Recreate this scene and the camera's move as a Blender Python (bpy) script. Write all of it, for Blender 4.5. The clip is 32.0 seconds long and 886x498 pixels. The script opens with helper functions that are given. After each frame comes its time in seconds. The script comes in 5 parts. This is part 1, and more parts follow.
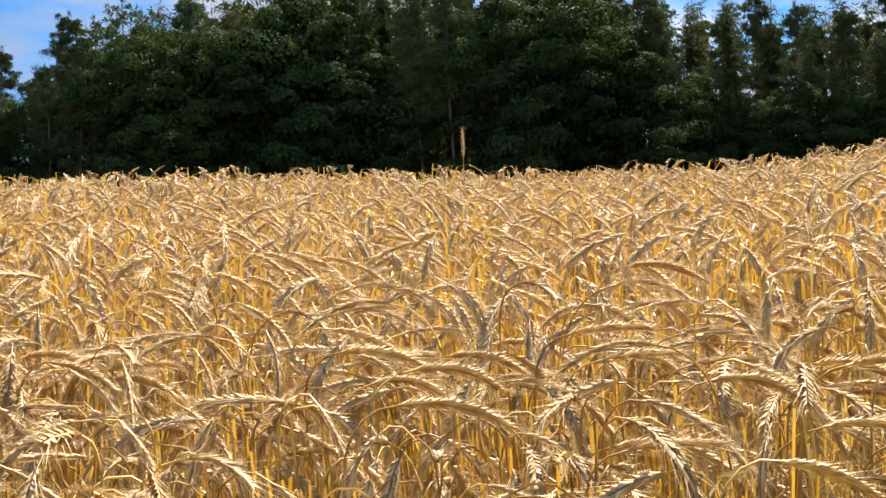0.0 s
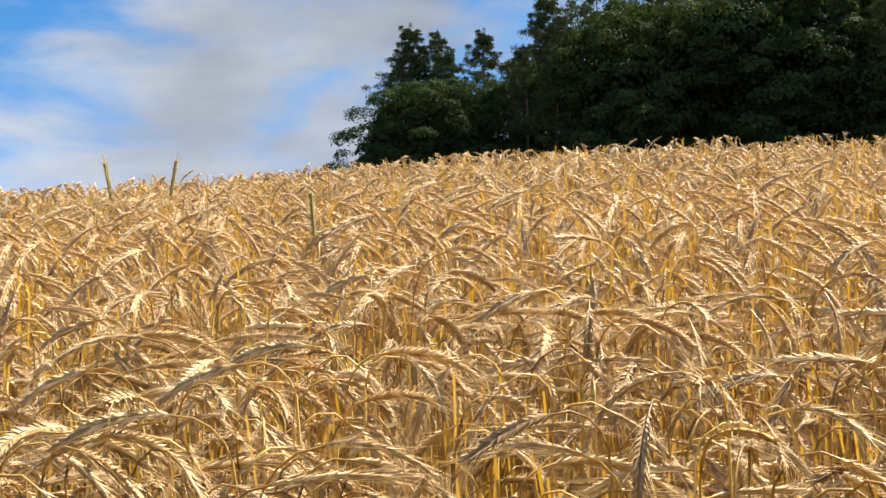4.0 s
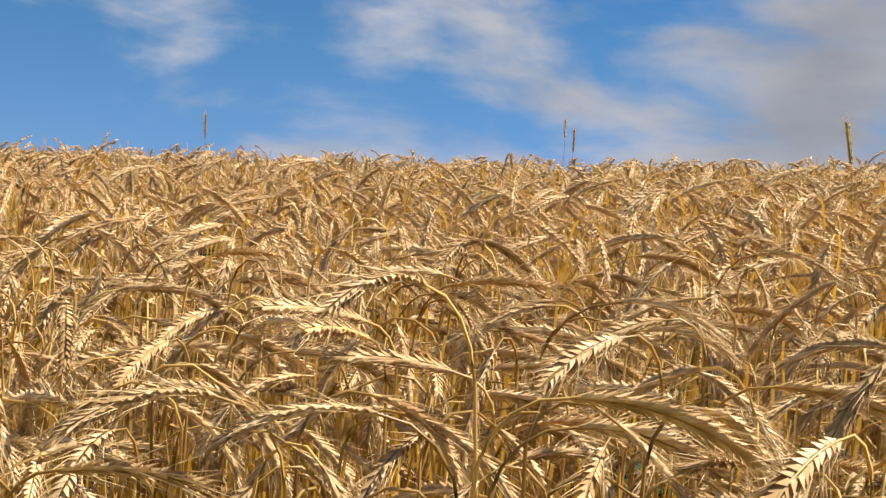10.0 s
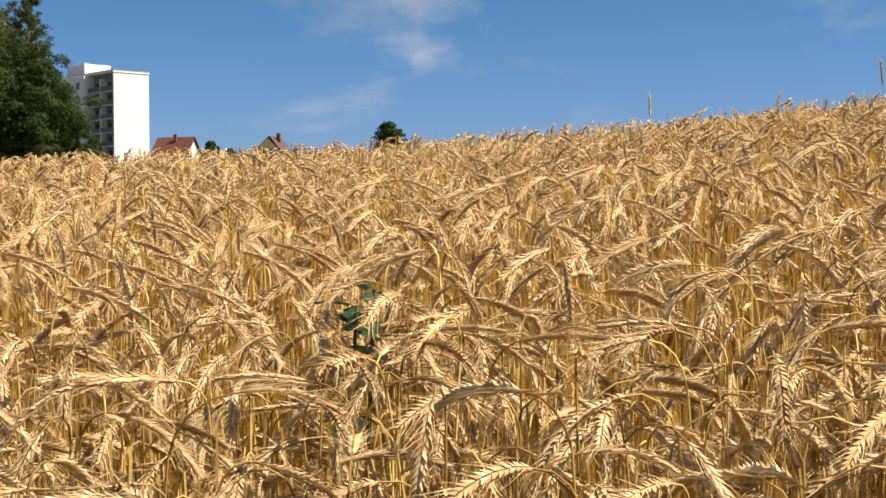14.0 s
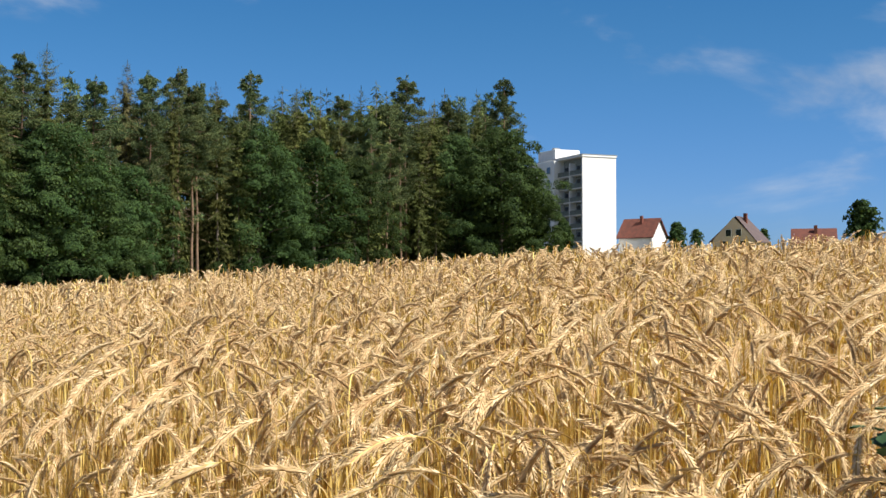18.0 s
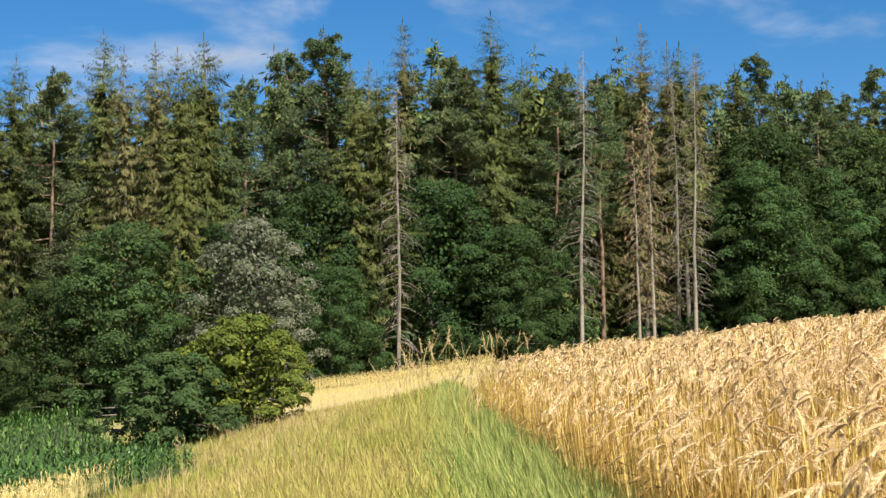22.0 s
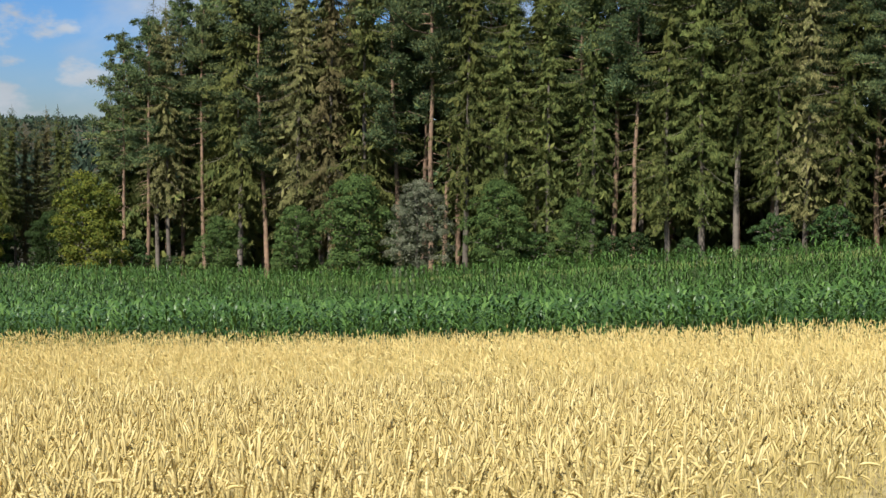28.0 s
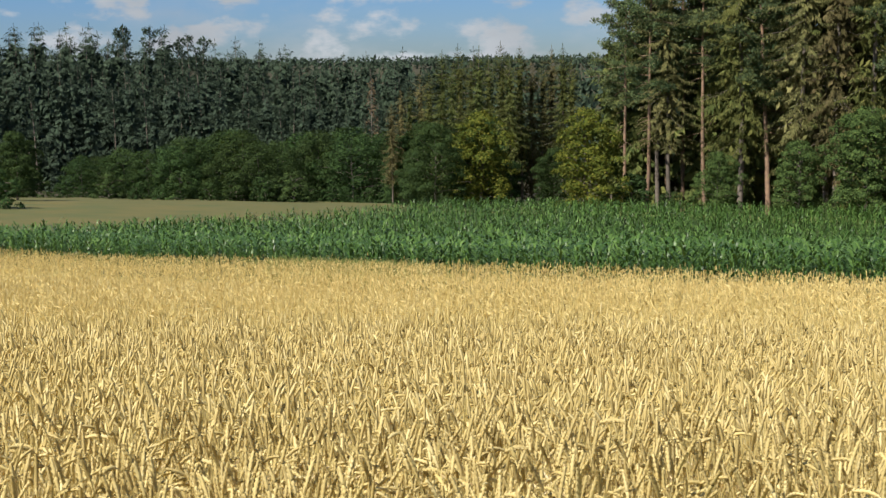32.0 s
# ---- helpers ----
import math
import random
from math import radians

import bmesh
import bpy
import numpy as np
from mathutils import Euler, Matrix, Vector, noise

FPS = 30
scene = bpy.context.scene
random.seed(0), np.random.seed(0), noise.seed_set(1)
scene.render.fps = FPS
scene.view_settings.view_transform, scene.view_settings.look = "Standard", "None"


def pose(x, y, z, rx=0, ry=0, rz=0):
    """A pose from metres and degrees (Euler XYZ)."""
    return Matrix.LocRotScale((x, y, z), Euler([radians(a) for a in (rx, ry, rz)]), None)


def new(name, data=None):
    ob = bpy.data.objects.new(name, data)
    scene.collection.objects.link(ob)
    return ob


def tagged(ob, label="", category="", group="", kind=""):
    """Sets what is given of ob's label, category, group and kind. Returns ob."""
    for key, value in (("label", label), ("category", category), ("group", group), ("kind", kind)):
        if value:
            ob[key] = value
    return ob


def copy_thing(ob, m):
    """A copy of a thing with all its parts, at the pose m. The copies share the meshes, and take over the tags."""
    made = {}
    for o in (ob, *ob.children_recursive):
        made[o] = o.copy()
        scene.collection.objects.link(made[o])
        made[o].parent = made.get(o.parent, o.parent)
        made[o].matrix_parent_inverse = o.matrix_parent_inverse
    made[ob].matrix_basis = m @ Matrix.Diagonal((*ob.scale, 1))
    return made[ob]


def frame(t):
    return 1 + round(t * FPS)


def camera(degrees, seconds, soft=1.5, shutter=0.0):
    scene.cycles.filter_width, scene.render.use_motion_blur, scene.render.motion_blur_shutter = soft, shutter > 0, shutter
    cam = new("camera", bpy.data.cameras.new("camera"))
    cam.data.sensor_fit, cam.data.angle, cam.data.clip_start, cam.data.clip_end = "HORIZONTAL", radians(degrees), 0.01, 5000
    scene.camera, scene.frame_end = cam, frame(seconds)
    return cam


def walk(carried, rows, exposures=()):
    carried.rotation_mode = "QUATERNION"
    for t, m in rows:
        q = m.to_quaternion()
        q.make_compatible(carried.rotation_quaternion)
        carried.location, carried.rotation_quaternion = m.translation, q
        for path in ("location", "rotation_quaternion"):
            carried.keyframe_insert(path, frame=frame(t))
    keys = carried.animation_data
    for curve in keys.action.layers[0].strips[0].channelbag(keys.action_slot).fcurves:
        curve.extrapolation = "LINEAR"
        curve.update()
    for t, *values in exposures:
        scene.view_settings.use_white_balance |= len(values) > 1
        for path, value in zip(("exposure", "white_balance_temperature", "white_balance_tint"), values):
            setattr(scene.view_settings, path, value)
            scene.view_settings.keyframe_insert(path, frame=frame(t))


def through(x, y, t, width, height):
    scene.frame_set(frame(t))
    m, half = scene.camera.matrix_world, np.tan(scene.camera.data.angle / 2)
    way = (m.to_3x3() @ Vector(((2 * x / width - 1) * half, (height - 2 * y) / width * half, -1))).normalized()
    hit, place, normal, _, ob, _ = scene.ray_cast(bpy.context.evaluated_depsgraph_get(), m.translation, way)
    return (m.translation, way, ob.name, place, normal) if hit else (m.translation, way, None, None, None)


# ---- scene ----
# ---------------------------------------------------------------- camera
cam = camera(36.1, 32.0)
# seconds, x, y, z, turn to the left, tilt up, lean
WAY = [
    (0.0, 0.357, 0.153, 1.455, 0.00, 3.84, -3.01),
    (0.5, 0.353, 0.149, 1.457, 0.23, 4.21, -3.03),
    (1.0, 0.347, 0.147, 1.456, 0.62, 4.42, -2.96),
    (1.5, 0.328, 0.145, 1.449, 1.85, 4.45, -2.70),
    (2.0, 0.302, 0.137, 1.444, 5.65, 4.48, -2.52),
    (2.5, 0.284, 0.129, 1.440, 9.91, 4.39, -2.24),
    (3.0, 0.260, 0.112, 1.440, 13.84, 4.00, -1.98),
    (3.5, 0.245, 0.108, 1.440, 16.78, 3.75, -1.91),
    (4.0, 0.226, 0.074, 1.440, 19.70, 3.50, -1.65),
    (4.5, 0.191, 0.052, 1.442, 23.40, 3.45, -1.40),
    (6.5, -0.226, 0.390, 1.433, 33.84, 1.54, 0.69),
    (7.0, -0.235, 0.389, 1.453, 33.94, 0.44, 1.03),
    (7.5, -0.248, 0.388, 1.475, 33.97, -0.38, 1.16),
    (8.0, -0.256, 0.390, 1.500, 34.69, -0.16, 1.31),
    (8.5, -0.267, 0.382, 1.486, 34.60, 2.86, 1.25),
    (9.0, -0.286, 0.370, 1.419, 34.40, 4.32, 1.91),
    (9.5, -0.317, 0.326, 1.374, 36.87, 3.67, 4.23),
    (10.0, -0.346, 0.299, 1.381, 44.59, 2.61, 5.13),
    (10.5, -0.366, 0.311, 1.393, 49.61, 1.37, 5.40),
    (11.0, -0.365, 0.326, 1.403, 52.55, -0.54, 5.15),
    (11.5, -0.375, 0.326, 1.421, 56.50, -1.76, 4.29),
    (12.0, -0.362, 0.314, 1.449, 61.42, -2.10, 2.57),
    (12.5, -0.371, 0.315, 1.466, 64.94, -1.95, 1.50),
    (13.0, -0.362, 0.295, 1.490, 68.13, -1.59, 0.39),
    (13.5, -0.359, 0.286, 1.507, 70.71, -1.35, -0.21),
    (14.0, -0.363, 0.275, 1.515, 72.61, -1.28, -0.37),
    (14.5, -0.350, 0.264, 1.532, 75.27, -1.23, -0.56),
    (16.5, -0.258, 0.253, 1.662, 76.65, 1.45, -1.48),
    (17.0, -0.240, 0.228, 1.630, 78.57, 2.26, -1.01),
    (17.5, -0.225, 0.172, 1.598, 83.90, 2.26, -0.37),
    (18.0, -0.185, 0.128, 1.594, 92.00, 2.17, -0.02),
    (18.5, -0.188, 0.106, 1.593, 97.42, 2.41, -0.25),
    (19.0, -0.188, 0.085, 1.586, 101.09, 2.51, -0.67),
    (19.5, -0.180, 0.058, 1.586, 105.29, 2.68, -1.45),
    (20.0, -0.217, 0.016, 1.585, 110.08, 2.94, -2.15),
    (20.5, -0.225, -0.017, 1.575, 115.85, 3.09, -2.03),
    (21.0, -0.246, -0.037, 1.575, 119.86, 3.15, -2.01),
    (21.5, -0.239, -0.034, 1.576, 123.40, 3.34, -1.62),
    (22.0, -0.181, 0.005, 1.578, 129.41, 3.37, -1.07),
    (22.5, -0.169, 0.008, 1.578, 135.78, 3.39, -0.55),
    (23.0, -0.146, 0.020, 1.578, 140.90, 3.31, -0.31),
    (23.5, -0.134, -0.051, 1.569, 146.48, 2.92, -0.20),
    (24.0, -0.126, -0.080, 1.562, 151.31, 2.53, -0.12),
    (24.5, -0.115, -0.077, 1.555, 155.32, 2.22, 0.04),
    (25.0, -0.109, -0.140, 1.535, 159.00, 1.39, 0.24),
    (25.5, -0.075, -0.221, 1.494, 162.34, 0.83, 0.50),
    (26.0, -0.076, -0.245, 1.461, 167.17, -0.39, 0.82),
    (26.5, -0.017, -0.265, 1.440, 171.04, -2.10, 1.03),
    (28.5, 0.119, -0.276, 1.639, 184.04, -5.93, 0.28),
    (29.0, 0.123, -0.287, 1.634, 186.11, -6.28, -0.19),
    (29.5, 0.128, -0.305, 1.627, 189.41, -6.29, -0.61),
    (30.0, 0.129, -0.308, 1.622, 192.03, -6.43, -1.10),
    (30.5, 0.141, -0.347, 1.614, 194.09, -6.45, -1.05),
    (31.0, 0.162, -0.409, 1.599, 195.88, -8.07, -0.73),
    (31.5, 0.184, -0.475, 1.589, 197.88, -8.11, -0.66),
    (32.0, 0.205, -0.535, 1.577, 202.48, -8.00, -1.02),
]


def held(x, y, z, turn, tilt, lean):
    return pose(x, y, z) @ pose(0, 0, 0, 0, 0, turn) @ pose(0, 0, 0, 90 + tilt, 0, 0) @ pose(0, 0, 0, 0, 0, lean)


walk(cam, [(t, held(x, y, z, a, b, c)) for t, x, y, z, a, b, c in WAY],
     [(0, 1.56, 6700, 10), (4.5, 1.34, 6900, 11), (8, 1.12, 7200, 12), (9, 1.0, 7000, 12), (11, 0.90, 7500, 17), (13, 0.83, 7400, 15), (17, 0.86, 6700, 10), (20, 0.92, 6150, 8), (22, 1.15, 6550, 8), (23, 1.32, 6700, 9), (24, 1.26, 6550, 8), (26, 0.95, 6400, 8), (29, 0.68, 6250, 7), (32, 0.62, 6500, 8)])

# ---------------------------------------------------------------- light
SUN_TURN, SUN_HIGH = -23.0, 50.0
sun_way = Vector((-math.sin(radians(SUN_TURN)) * math.cos(radians(SUN_HIGH)),
                  math.cos(radians(SUN_TURN)) * math.cos(radians(SUN_HIGH)), math.sin(radians(SUN_HIGH))))
sun = new("sun", bpy.data.lights.new("sun", "SUN"))
sun.data.energy, sun.data.angle, sun.data.color = 5.0, radians(0.53), (1.0, 0.945, 0.85)
sun.rotation_euler = sun_way.to_track_quat("Z", "Y").to_euler()

world = bpy.data.worlds.new("sky")
scene.world = world
world.use_nodes = True


def build_sky():
    nt = world.node_tree
    N, L = nt.nodes, nt.links
    N.clear()
    out = N.new("ShaderNodeOutputWorld")
    back = N.new("ShaderNodeBackground")
    sky = N.new("ShaderNodeTexSky")
    sky.sky_type, sky.sun_disc = "NISHITA", False
    sky.sun_elevation, sky.sun_rotation = radians(SUN_HIGH), radians(-SUN_TURN)
    sky.air_density, sky.dust_density, sky.ozone_density = 1.1, 0.0, 3.5
    co = N.new("ShaderNodeTexCoord")
    sep = N.new("ShaderNodeSeparateXYZ")
    L.new(co.outputs["Generated"], sep.inputs[0])

    def calc(op, a, b=None, c=None, clamp=False):
        m = N.new("ShaderNodeMath")
        m.operation, m.use_clamp = op, clamp
        for i, v in enumerate((a, b, c)):
            if v is None:
                continue
            if isinstance(v, (int, float)):
                m.inputs[i].default_value = v
            else:
                L.new(v, m.inputs[i])
        return m.outputs[0]

    # puffs of cloud: noise over the directions, flattened towards the horizon
    com = N.new("ShaderNodeMapping")
    com.inputs["Scale"].default_value = (1, 1, 2.6)
    com.inputs["Location"].default_value = (0.4, 1.3, 0.2)
    L.new(co.outputs["Generated"], com.inputs["Vector"])
    n1 = N.new("ShaderNodeTexNoise")
    n1.inputs["Scale"].default_value, n1.inputs["Detail"].default_value, n1.inputs["Roughness"].default_value = 5.5, 7, 0.55
    n1.inputs["Distortion"].default_value = 0.25
    L.new(com.outputs[0], n1.inputs["Vector"])
    # open blue to the west, more cloud on either hand of it
    side = N.new("ShaderNodeVectorMath")
    side.operation = "DOT_PRODUCT"
    side.inputs[1].default_value = (-math.sin(radians(97)), math.cos(radians(97)), 0)
    L.new(co.outputs["Generated"], side.inputs[0])
    open_sky = calc("MULTIPLY", calc("POWER", calc("MAXIMUM", side.outputs["Value"], 0.0), 2.5), 0.24)
    side2 = N.new("ShaderNodeVectorMath")
    side2.operation = "DOT_PRODUCT"
    side2.inputs[1].default_value = (-math.sin(radians(207)), math.cos(radians(207)), 0)
    L.new(co.outputs["Generated"], side2.inputs[0])
    open_two = calc("MULTIPLY", calc("POWER", calc("MAXIMUM", side2.outputs["Value"], 0.0), 5.0), 0.13)
    cover = calc("SUBTRACT", calc("SUBTRACT", n1.outputs["Fac"], open_sky), open_two)

    def towards(turn, high):
        v = N.new("ShaderNodeVectorMath")
        v.operation = "DOT_PRODUCT"
        a, b = radians(turn), radians(high)
        v.inputs[1].default_value = (-math.sin(a) * math.cos(b), math.cos(a) * math.cos(b), math.sin(b))
        L.new(co.outputs["Generated"], v.inputs[0])
        return calc("MAXIMUM", v.outputs["Value"], 0.0)

    # a bank of cloud over the wood, a thin veil above the rye
    cover = calc("ADD", cover, calc("MULTIPLY", calc("POWER", towards(167, 12), 90.0), 0.15))
    cover = calc("ADD", cover, calc("MULTIPLY", calc("POWER", towards(180, 10), 120.0), 0.24))
    cover = calc("ADD", cover, calc("MULTIPLY", calc("POWER", towards(164, 13), 60.0), 0.12))
    cover = calc("ADD", cover, calc("MULTIPLY", calc("POWER", towards(30, 12), 30.0), 0.11))
    ramp = N.new("ShaderNodeMapRange")
    ramp.interpolation_type = "SMOOTHSTEP"
    ramp.inputs["From Min"].default_value, ramp.inputs["From Max"].default_value = 0.35, 0.64
    ramp.inputs["To Max"].default_value = 0.85
    L.new(cover, ramp.inputs["Value"])
    n2 = N.new("ShaderNodeTexNoise")
    n2.inputs["Scale"].default_value, n2.inputs["Detail"].default_value = 9, 5
    L.new(com.outputs[0], n2.inputs["Vector"])
    tone = N.new("ShaderNodeMapRange")
    tone.inputs["From Min"].default_value, tone.inputs["From Max"].default_value = 0.3, 0.7
    tone.inputs["To Min"].default_value, tone.inputs["To Max"].default_value = 7.0, 10.5
    L.new(n2.outputs["Fac"], tone.inputs["Value"])
    cloud = N.new("ShaderNodeVectorMath")
    cloud.operation = "SCALE"
    cloud.inputs[0].default_value = (0.93, 0.97, 1.05)
    L.new(calc("MULTIPLY", tone.outputs[0], calc("SUBTRACT", 1.0, calc("MULTIPLY", calc("POWER", towards(22, 14), 14.0), 0.45))), cloud.inputs["Scale"])
    # small heaped clouds low over the valley
    heap = N.new("ShaderNodeMapping")
    heap.inputs["Scale"].default_value = (1, 1, 2.0)
    heap.inputs["Location"].default_value = (0.13, 0.5, 0.1)
    L.new(co.outputs["Generated"], heap.inputs["Vector"])
    n3 = N.new("ShaderNodeTexNoise")
    n3.inputs["Scale"].default_value, n3.inputs["Detail"].default_value, n3.inputs["Roughness"].default_value = 22, 5, 0.55
    L.new(heap.outputs[0], n3.inputs["Vector"])
    low = N.new("ShaderNodeMapRange")
    low.interpolation_type = "SMOOTHSTEP"
    low.inputs["From Min"].default_value, low.inputs["From Max"].default_value = 0.44, 0.61
    low.inputs["To Max"].default_value = 0.9
    there = calc("MULTIPLY", calc("SUBTRACT", calc("POWER", towards(207, 3), 9.0), 1.0), 0.35)
    L.new(calc("ADD", n3.outputs["Fac"], there), low.inputs["Value"])
    mix = N.new("ShaderNodeMix")
    mix.data_type = "RGBA"
    L.new(calc("MAXIMUM", ramp.outputs[0], low.outputs[0]), mix.inputs["Factor"])
    deep = N.new("ShaderNodeHueSaturation")
    deep.inputs["Saturation"].default_value = 1.35
    L.new(sky.outputs[0], deep.inputs["Color"])
    tint = N.new("ShaderNodeVectorMath")
    tint.operation = "MULTIPLY"
    tint.inputs[1].default_value = (0.72, 0.98, 1.20)
    L.new(deep.outputs[0], tint.inputs[0])
    haze = N.new("ShaderNodeMix")
    haze.data_type = "RGBA"
    haze.inputs["A"].default_value, haze.inputs["B"].default_value = (0.72, 0.80, 1.32, 1), (1, 1, 1, 1)
    near_edge = N.new("ShaderNodeMapRange")
    near_edge.interpolation_type = "SMOOTHSTEP"
    near_edge.inputs["From Max"].default_value = 0.22
    L.new(sep.outputs["Z"], near_edge.inputs["Value"]), L.new(near_edge.outputs[0], haze.inputs["Factor"])
    rim = N.new("ShaderNodeVectorMath")
    rim.operation = "MULTIPLY"
    L.new(tint.outputs[0], rim.inputs[0]), L.new(haze.outputs["Result"], rim.inputs[1])
    L.new(rim.outputs[0], mix.inputs["A"]), L.new(cloud.outputs[0], mix.inputs["B"])
    L.new(mix.outputs["Result"], back.inputs["Color"])
    back.inputs["Strength"].default_value = 0.041
    L.new(back.outputs[0], out.inputs["Surface"])


build_sky()


# ---------------------------------------------------------------- materials
def material(name, color, other=None, rough=0.7, grain=8.0, vary=0.25, through=0.0, by="island", bump=0.0, third=None, spec=0.3, patch=None, glow=None, each=0.0):
    """A procedural surface: two colours mixed by noise, varied from piece to piece."""
    m = bpy.data.materials.new(name)
    m.use_nodes = True
    nt = m.node_tree
    N, L = nt.nodes, nt.links
    b = N["Principled BSDF"]
    b.inputs["Roughness"].default_value = rough
    b.inputs["Specular IOR Level"].default_value = spec
    co = N.new("ShaderNodeTexCoord")
    n = N.new("ShaderNodeTexNoise")
    n.inputs["Scale"].default_value, n.inputs["Detail"].default_value = grain, 4
    L.new(co.outputs["Object"], n.inputs["Vector"])
    mix = N.new("ShaderNodeMix")
    mix.data_type = "RGBA"
    mix.inputs["A"].default_value = (*color, 1)
    mix.inputs["B"].default_value = (*(other or [c * 0.7 for c in color]), 1)
    fac = N.new("ShaderNodeMapRange")
    fac.inputs["From Min"].default_value, fac.inputs["From Max"].default_value = 0.32, 0.68
    L.new(n.outputs["Fac"], fac.inputs["Value"])
    L.new(fac.outputs[0], mix.inputs["Factor"])
    last = mix.outputs["Result"]
    pick = N.new("ShaderNodeNewGeometry").outputs["Random Per Island"] if by == "island" else N.new("ShaderNodeObjectInfo").outputs["Random"]
    if third:
        m3 = N.new("ShaderNodeMix")
        m3.data_type = "RGBA"
        m3.inputs["B"].default_value = (*third, 1)
        cut = N.new("ShaderNodeMapRange")
        cut.inputs["From Min"].default_value, cut.inputs["From Max"].default_value = 0.45, 1.0
        L.new(pick, cut.inputs["Value"]), L.new(cut.outputs[0], m3.inputs["Factor"]), L.new(last, m3.inputs["A"])
        last = m3.outputs["Result"]
    if patch:
        big = N.new("ShaderNodeTexNoise")
        big.inputs["Scale"].default_value, big.inputs["Detail"].default_value = patch[0], 3
        L.new(co.outputs["Object"], big.inputs["Vector"])
        m4 = N.new("ShaderNodeMix")
        m4.data_type = "RGBA"
        m4.inputs["B"].default_value = (*patch[1], 1)
        cut = N.new("ShaderNodeMapRange")
        cut.inputs["From Min"].default_value, cut.inputs["From Max"].default_value = 0.42, 0.68
        L.new(big.outputs["Fac"], cut.inputs["Value"]), L.new(cut.outputs[0], m4.inputs["Factor"]), L.new(last, m4.inputs["A"])
        last = m4.outputs["Result"]
    hsv = N.new("ShaderNodeHueSaturation")
    val = N.new("ShaderNodeMapRange")
    val.inputs["To Min"].default_value, val.inputs["To Max"].default_value = 1 - vary, 1 + vary
    L.new(pick, val.inputs["Value"]), L.new(val.outputs[0], hsv.inputs["Value"]), L.new(last, hsv.inputs["Color"])
    if each:
        # every tree a little lighter or darker, yellower or bluer than its neighbour
        info = N.new("ShaderNodeObjectInfo").outputs["Random"]
        tint = N.new("ShaderNodeHueSaturation")
        for slot, lo, hi in (("Hue", 0.5 - 0.06 * each, 0.5 + 0.06 * each), ("Value", 1 - each, 1 + each)):
            span = N.new("ShaderNodeMapRange")
            span.inputs["To Min"].default_value, span.inputs["To Max"].default_value = lo, hi
            if slot == "Hue":
                far = N.new("ShaderNodeMath")
                far.operation = "FRACT"
                seven = N.new("ShaderNodeMath")
                seven.operation = "MULTIPLY"
                seven.inputs[1].default_value = 7.0
                L.new(info, seven.inputs[0]), L.new(seven.outputs[0], far.inputs[0]), L.new(far.outputs[0], span.inputs["Value"])
            else:
                L.new(info, span.inputs["Value"])
            L.new(span.outputs[0], tint.inputs[slot])
        L.new(hsv.outputs["Color"], tint.inputs["Color"])
        hsv = tint
    L.new(hsv.outputs["Color"], b.inputs["Base Color"])
    if bump:
        bm = N.new("ShaderNodeBump")
        bm.inputs["Strength"].default_value, bm.inputs["Distance"].default_value = 0.6, bump
        L.new(n.outputs["Fac"], bm.inputs["Height"]), L.new(bm.outputs[0], b.inputs["Normal"])
    if through:
        t = N.new("ShaderNodeBsdfTranslucent")
        if glow:
            t.inputs["Color"].default_value = (*glow, 1)
        else:
            L.new(hsv.outputs["Color"], t.inputs["Color"])
        add = N.new("ShaderNodeMixShader")
        add.inputs[0].default_value = through
        L.new(b.outputs[0], add.inputs[1]), L.new(t.outputs[0], add.inputs[2])
        L.new(add.outputs[0], N["Material Output"].inputs["Surface"])
    return m


RYE_EAR = material("ripe_rye_ear", (0.63, 0.465, 0.255), (0.48, 0.315, 0.145), 0.75, 30, 0.18, 0.06, third=(0.71, 0.575, 0.365), spec=0.12, patch=(11, (0.42, 0.262, 0.12)), glow=(0.80, 0.55, 0.28))
RYE_AWN = material("rye_awn", (0.70, 0.54, 0.31), (0.58, 0.42, 0.21), 0.6, 30, 0.15, 0.2, spec=0.2, glow=(0.86, 0.62, 0.34))
RYE_STEM = material("rye_straw", (0.50, 0.345, 0.105), (0.29, 0.17, 0.045), 0.45, 6, 0.35, 0.26, third=(0.62, 0.48, 0.16), glow=(0.78, 0.43, 0.03))
RYE_DEAD = material("dead_lower_leaf", (0.34, 0.20, 0.075), (0.20, 0.11, 0.04), 0.8, 9, 0.3, 0.12, third=(0.42, 0.28, 0.12), spec=0.1)
RYE_LEAF = material("withered_rye_leaf", (0.66, 0.51, 0.27), (0.48, 0.34, 0.14), 0.7, 12, 0.25, 0.15, third=(0.74, 0.62, 0.40), spec=0.15)
WHEAT_EAR = material("ripe_wheat_ear", (0.66, 0.53, 0.24), (0.56, 0.43, 0.17), 0.65, 30, 0.14, 0.2, third=(0.71, 0.60, 0.31), spec=0.15, patch=(7, (0.57, 0.45, 0.18)))
WHEAT_STEM = material("wheat_straw", (0.60, 0.49, 0.215), (0.50, 0.40, 0.15), 0.6, 6, 0.25, 0.2)
CORN_LEAF = material("maize_leaf", (0.056, 0.118, 0.019), (0.033, 0.080, 0.014), 0.42, 1.5, 0.3, 0.16, third=(0.088, 0.15, 0.034), spec=0.4)
GRASS_DRY = material("dry_grass", (0.43, 0.33, 0.12), (0.34, 0.28, 0.08), 0.75, 1.2, 0.38, 0.2, third=(0.34, 0.325, 0.09), spec=0.12, patch=(0.3, (0.26, 0.27, 0.055)))
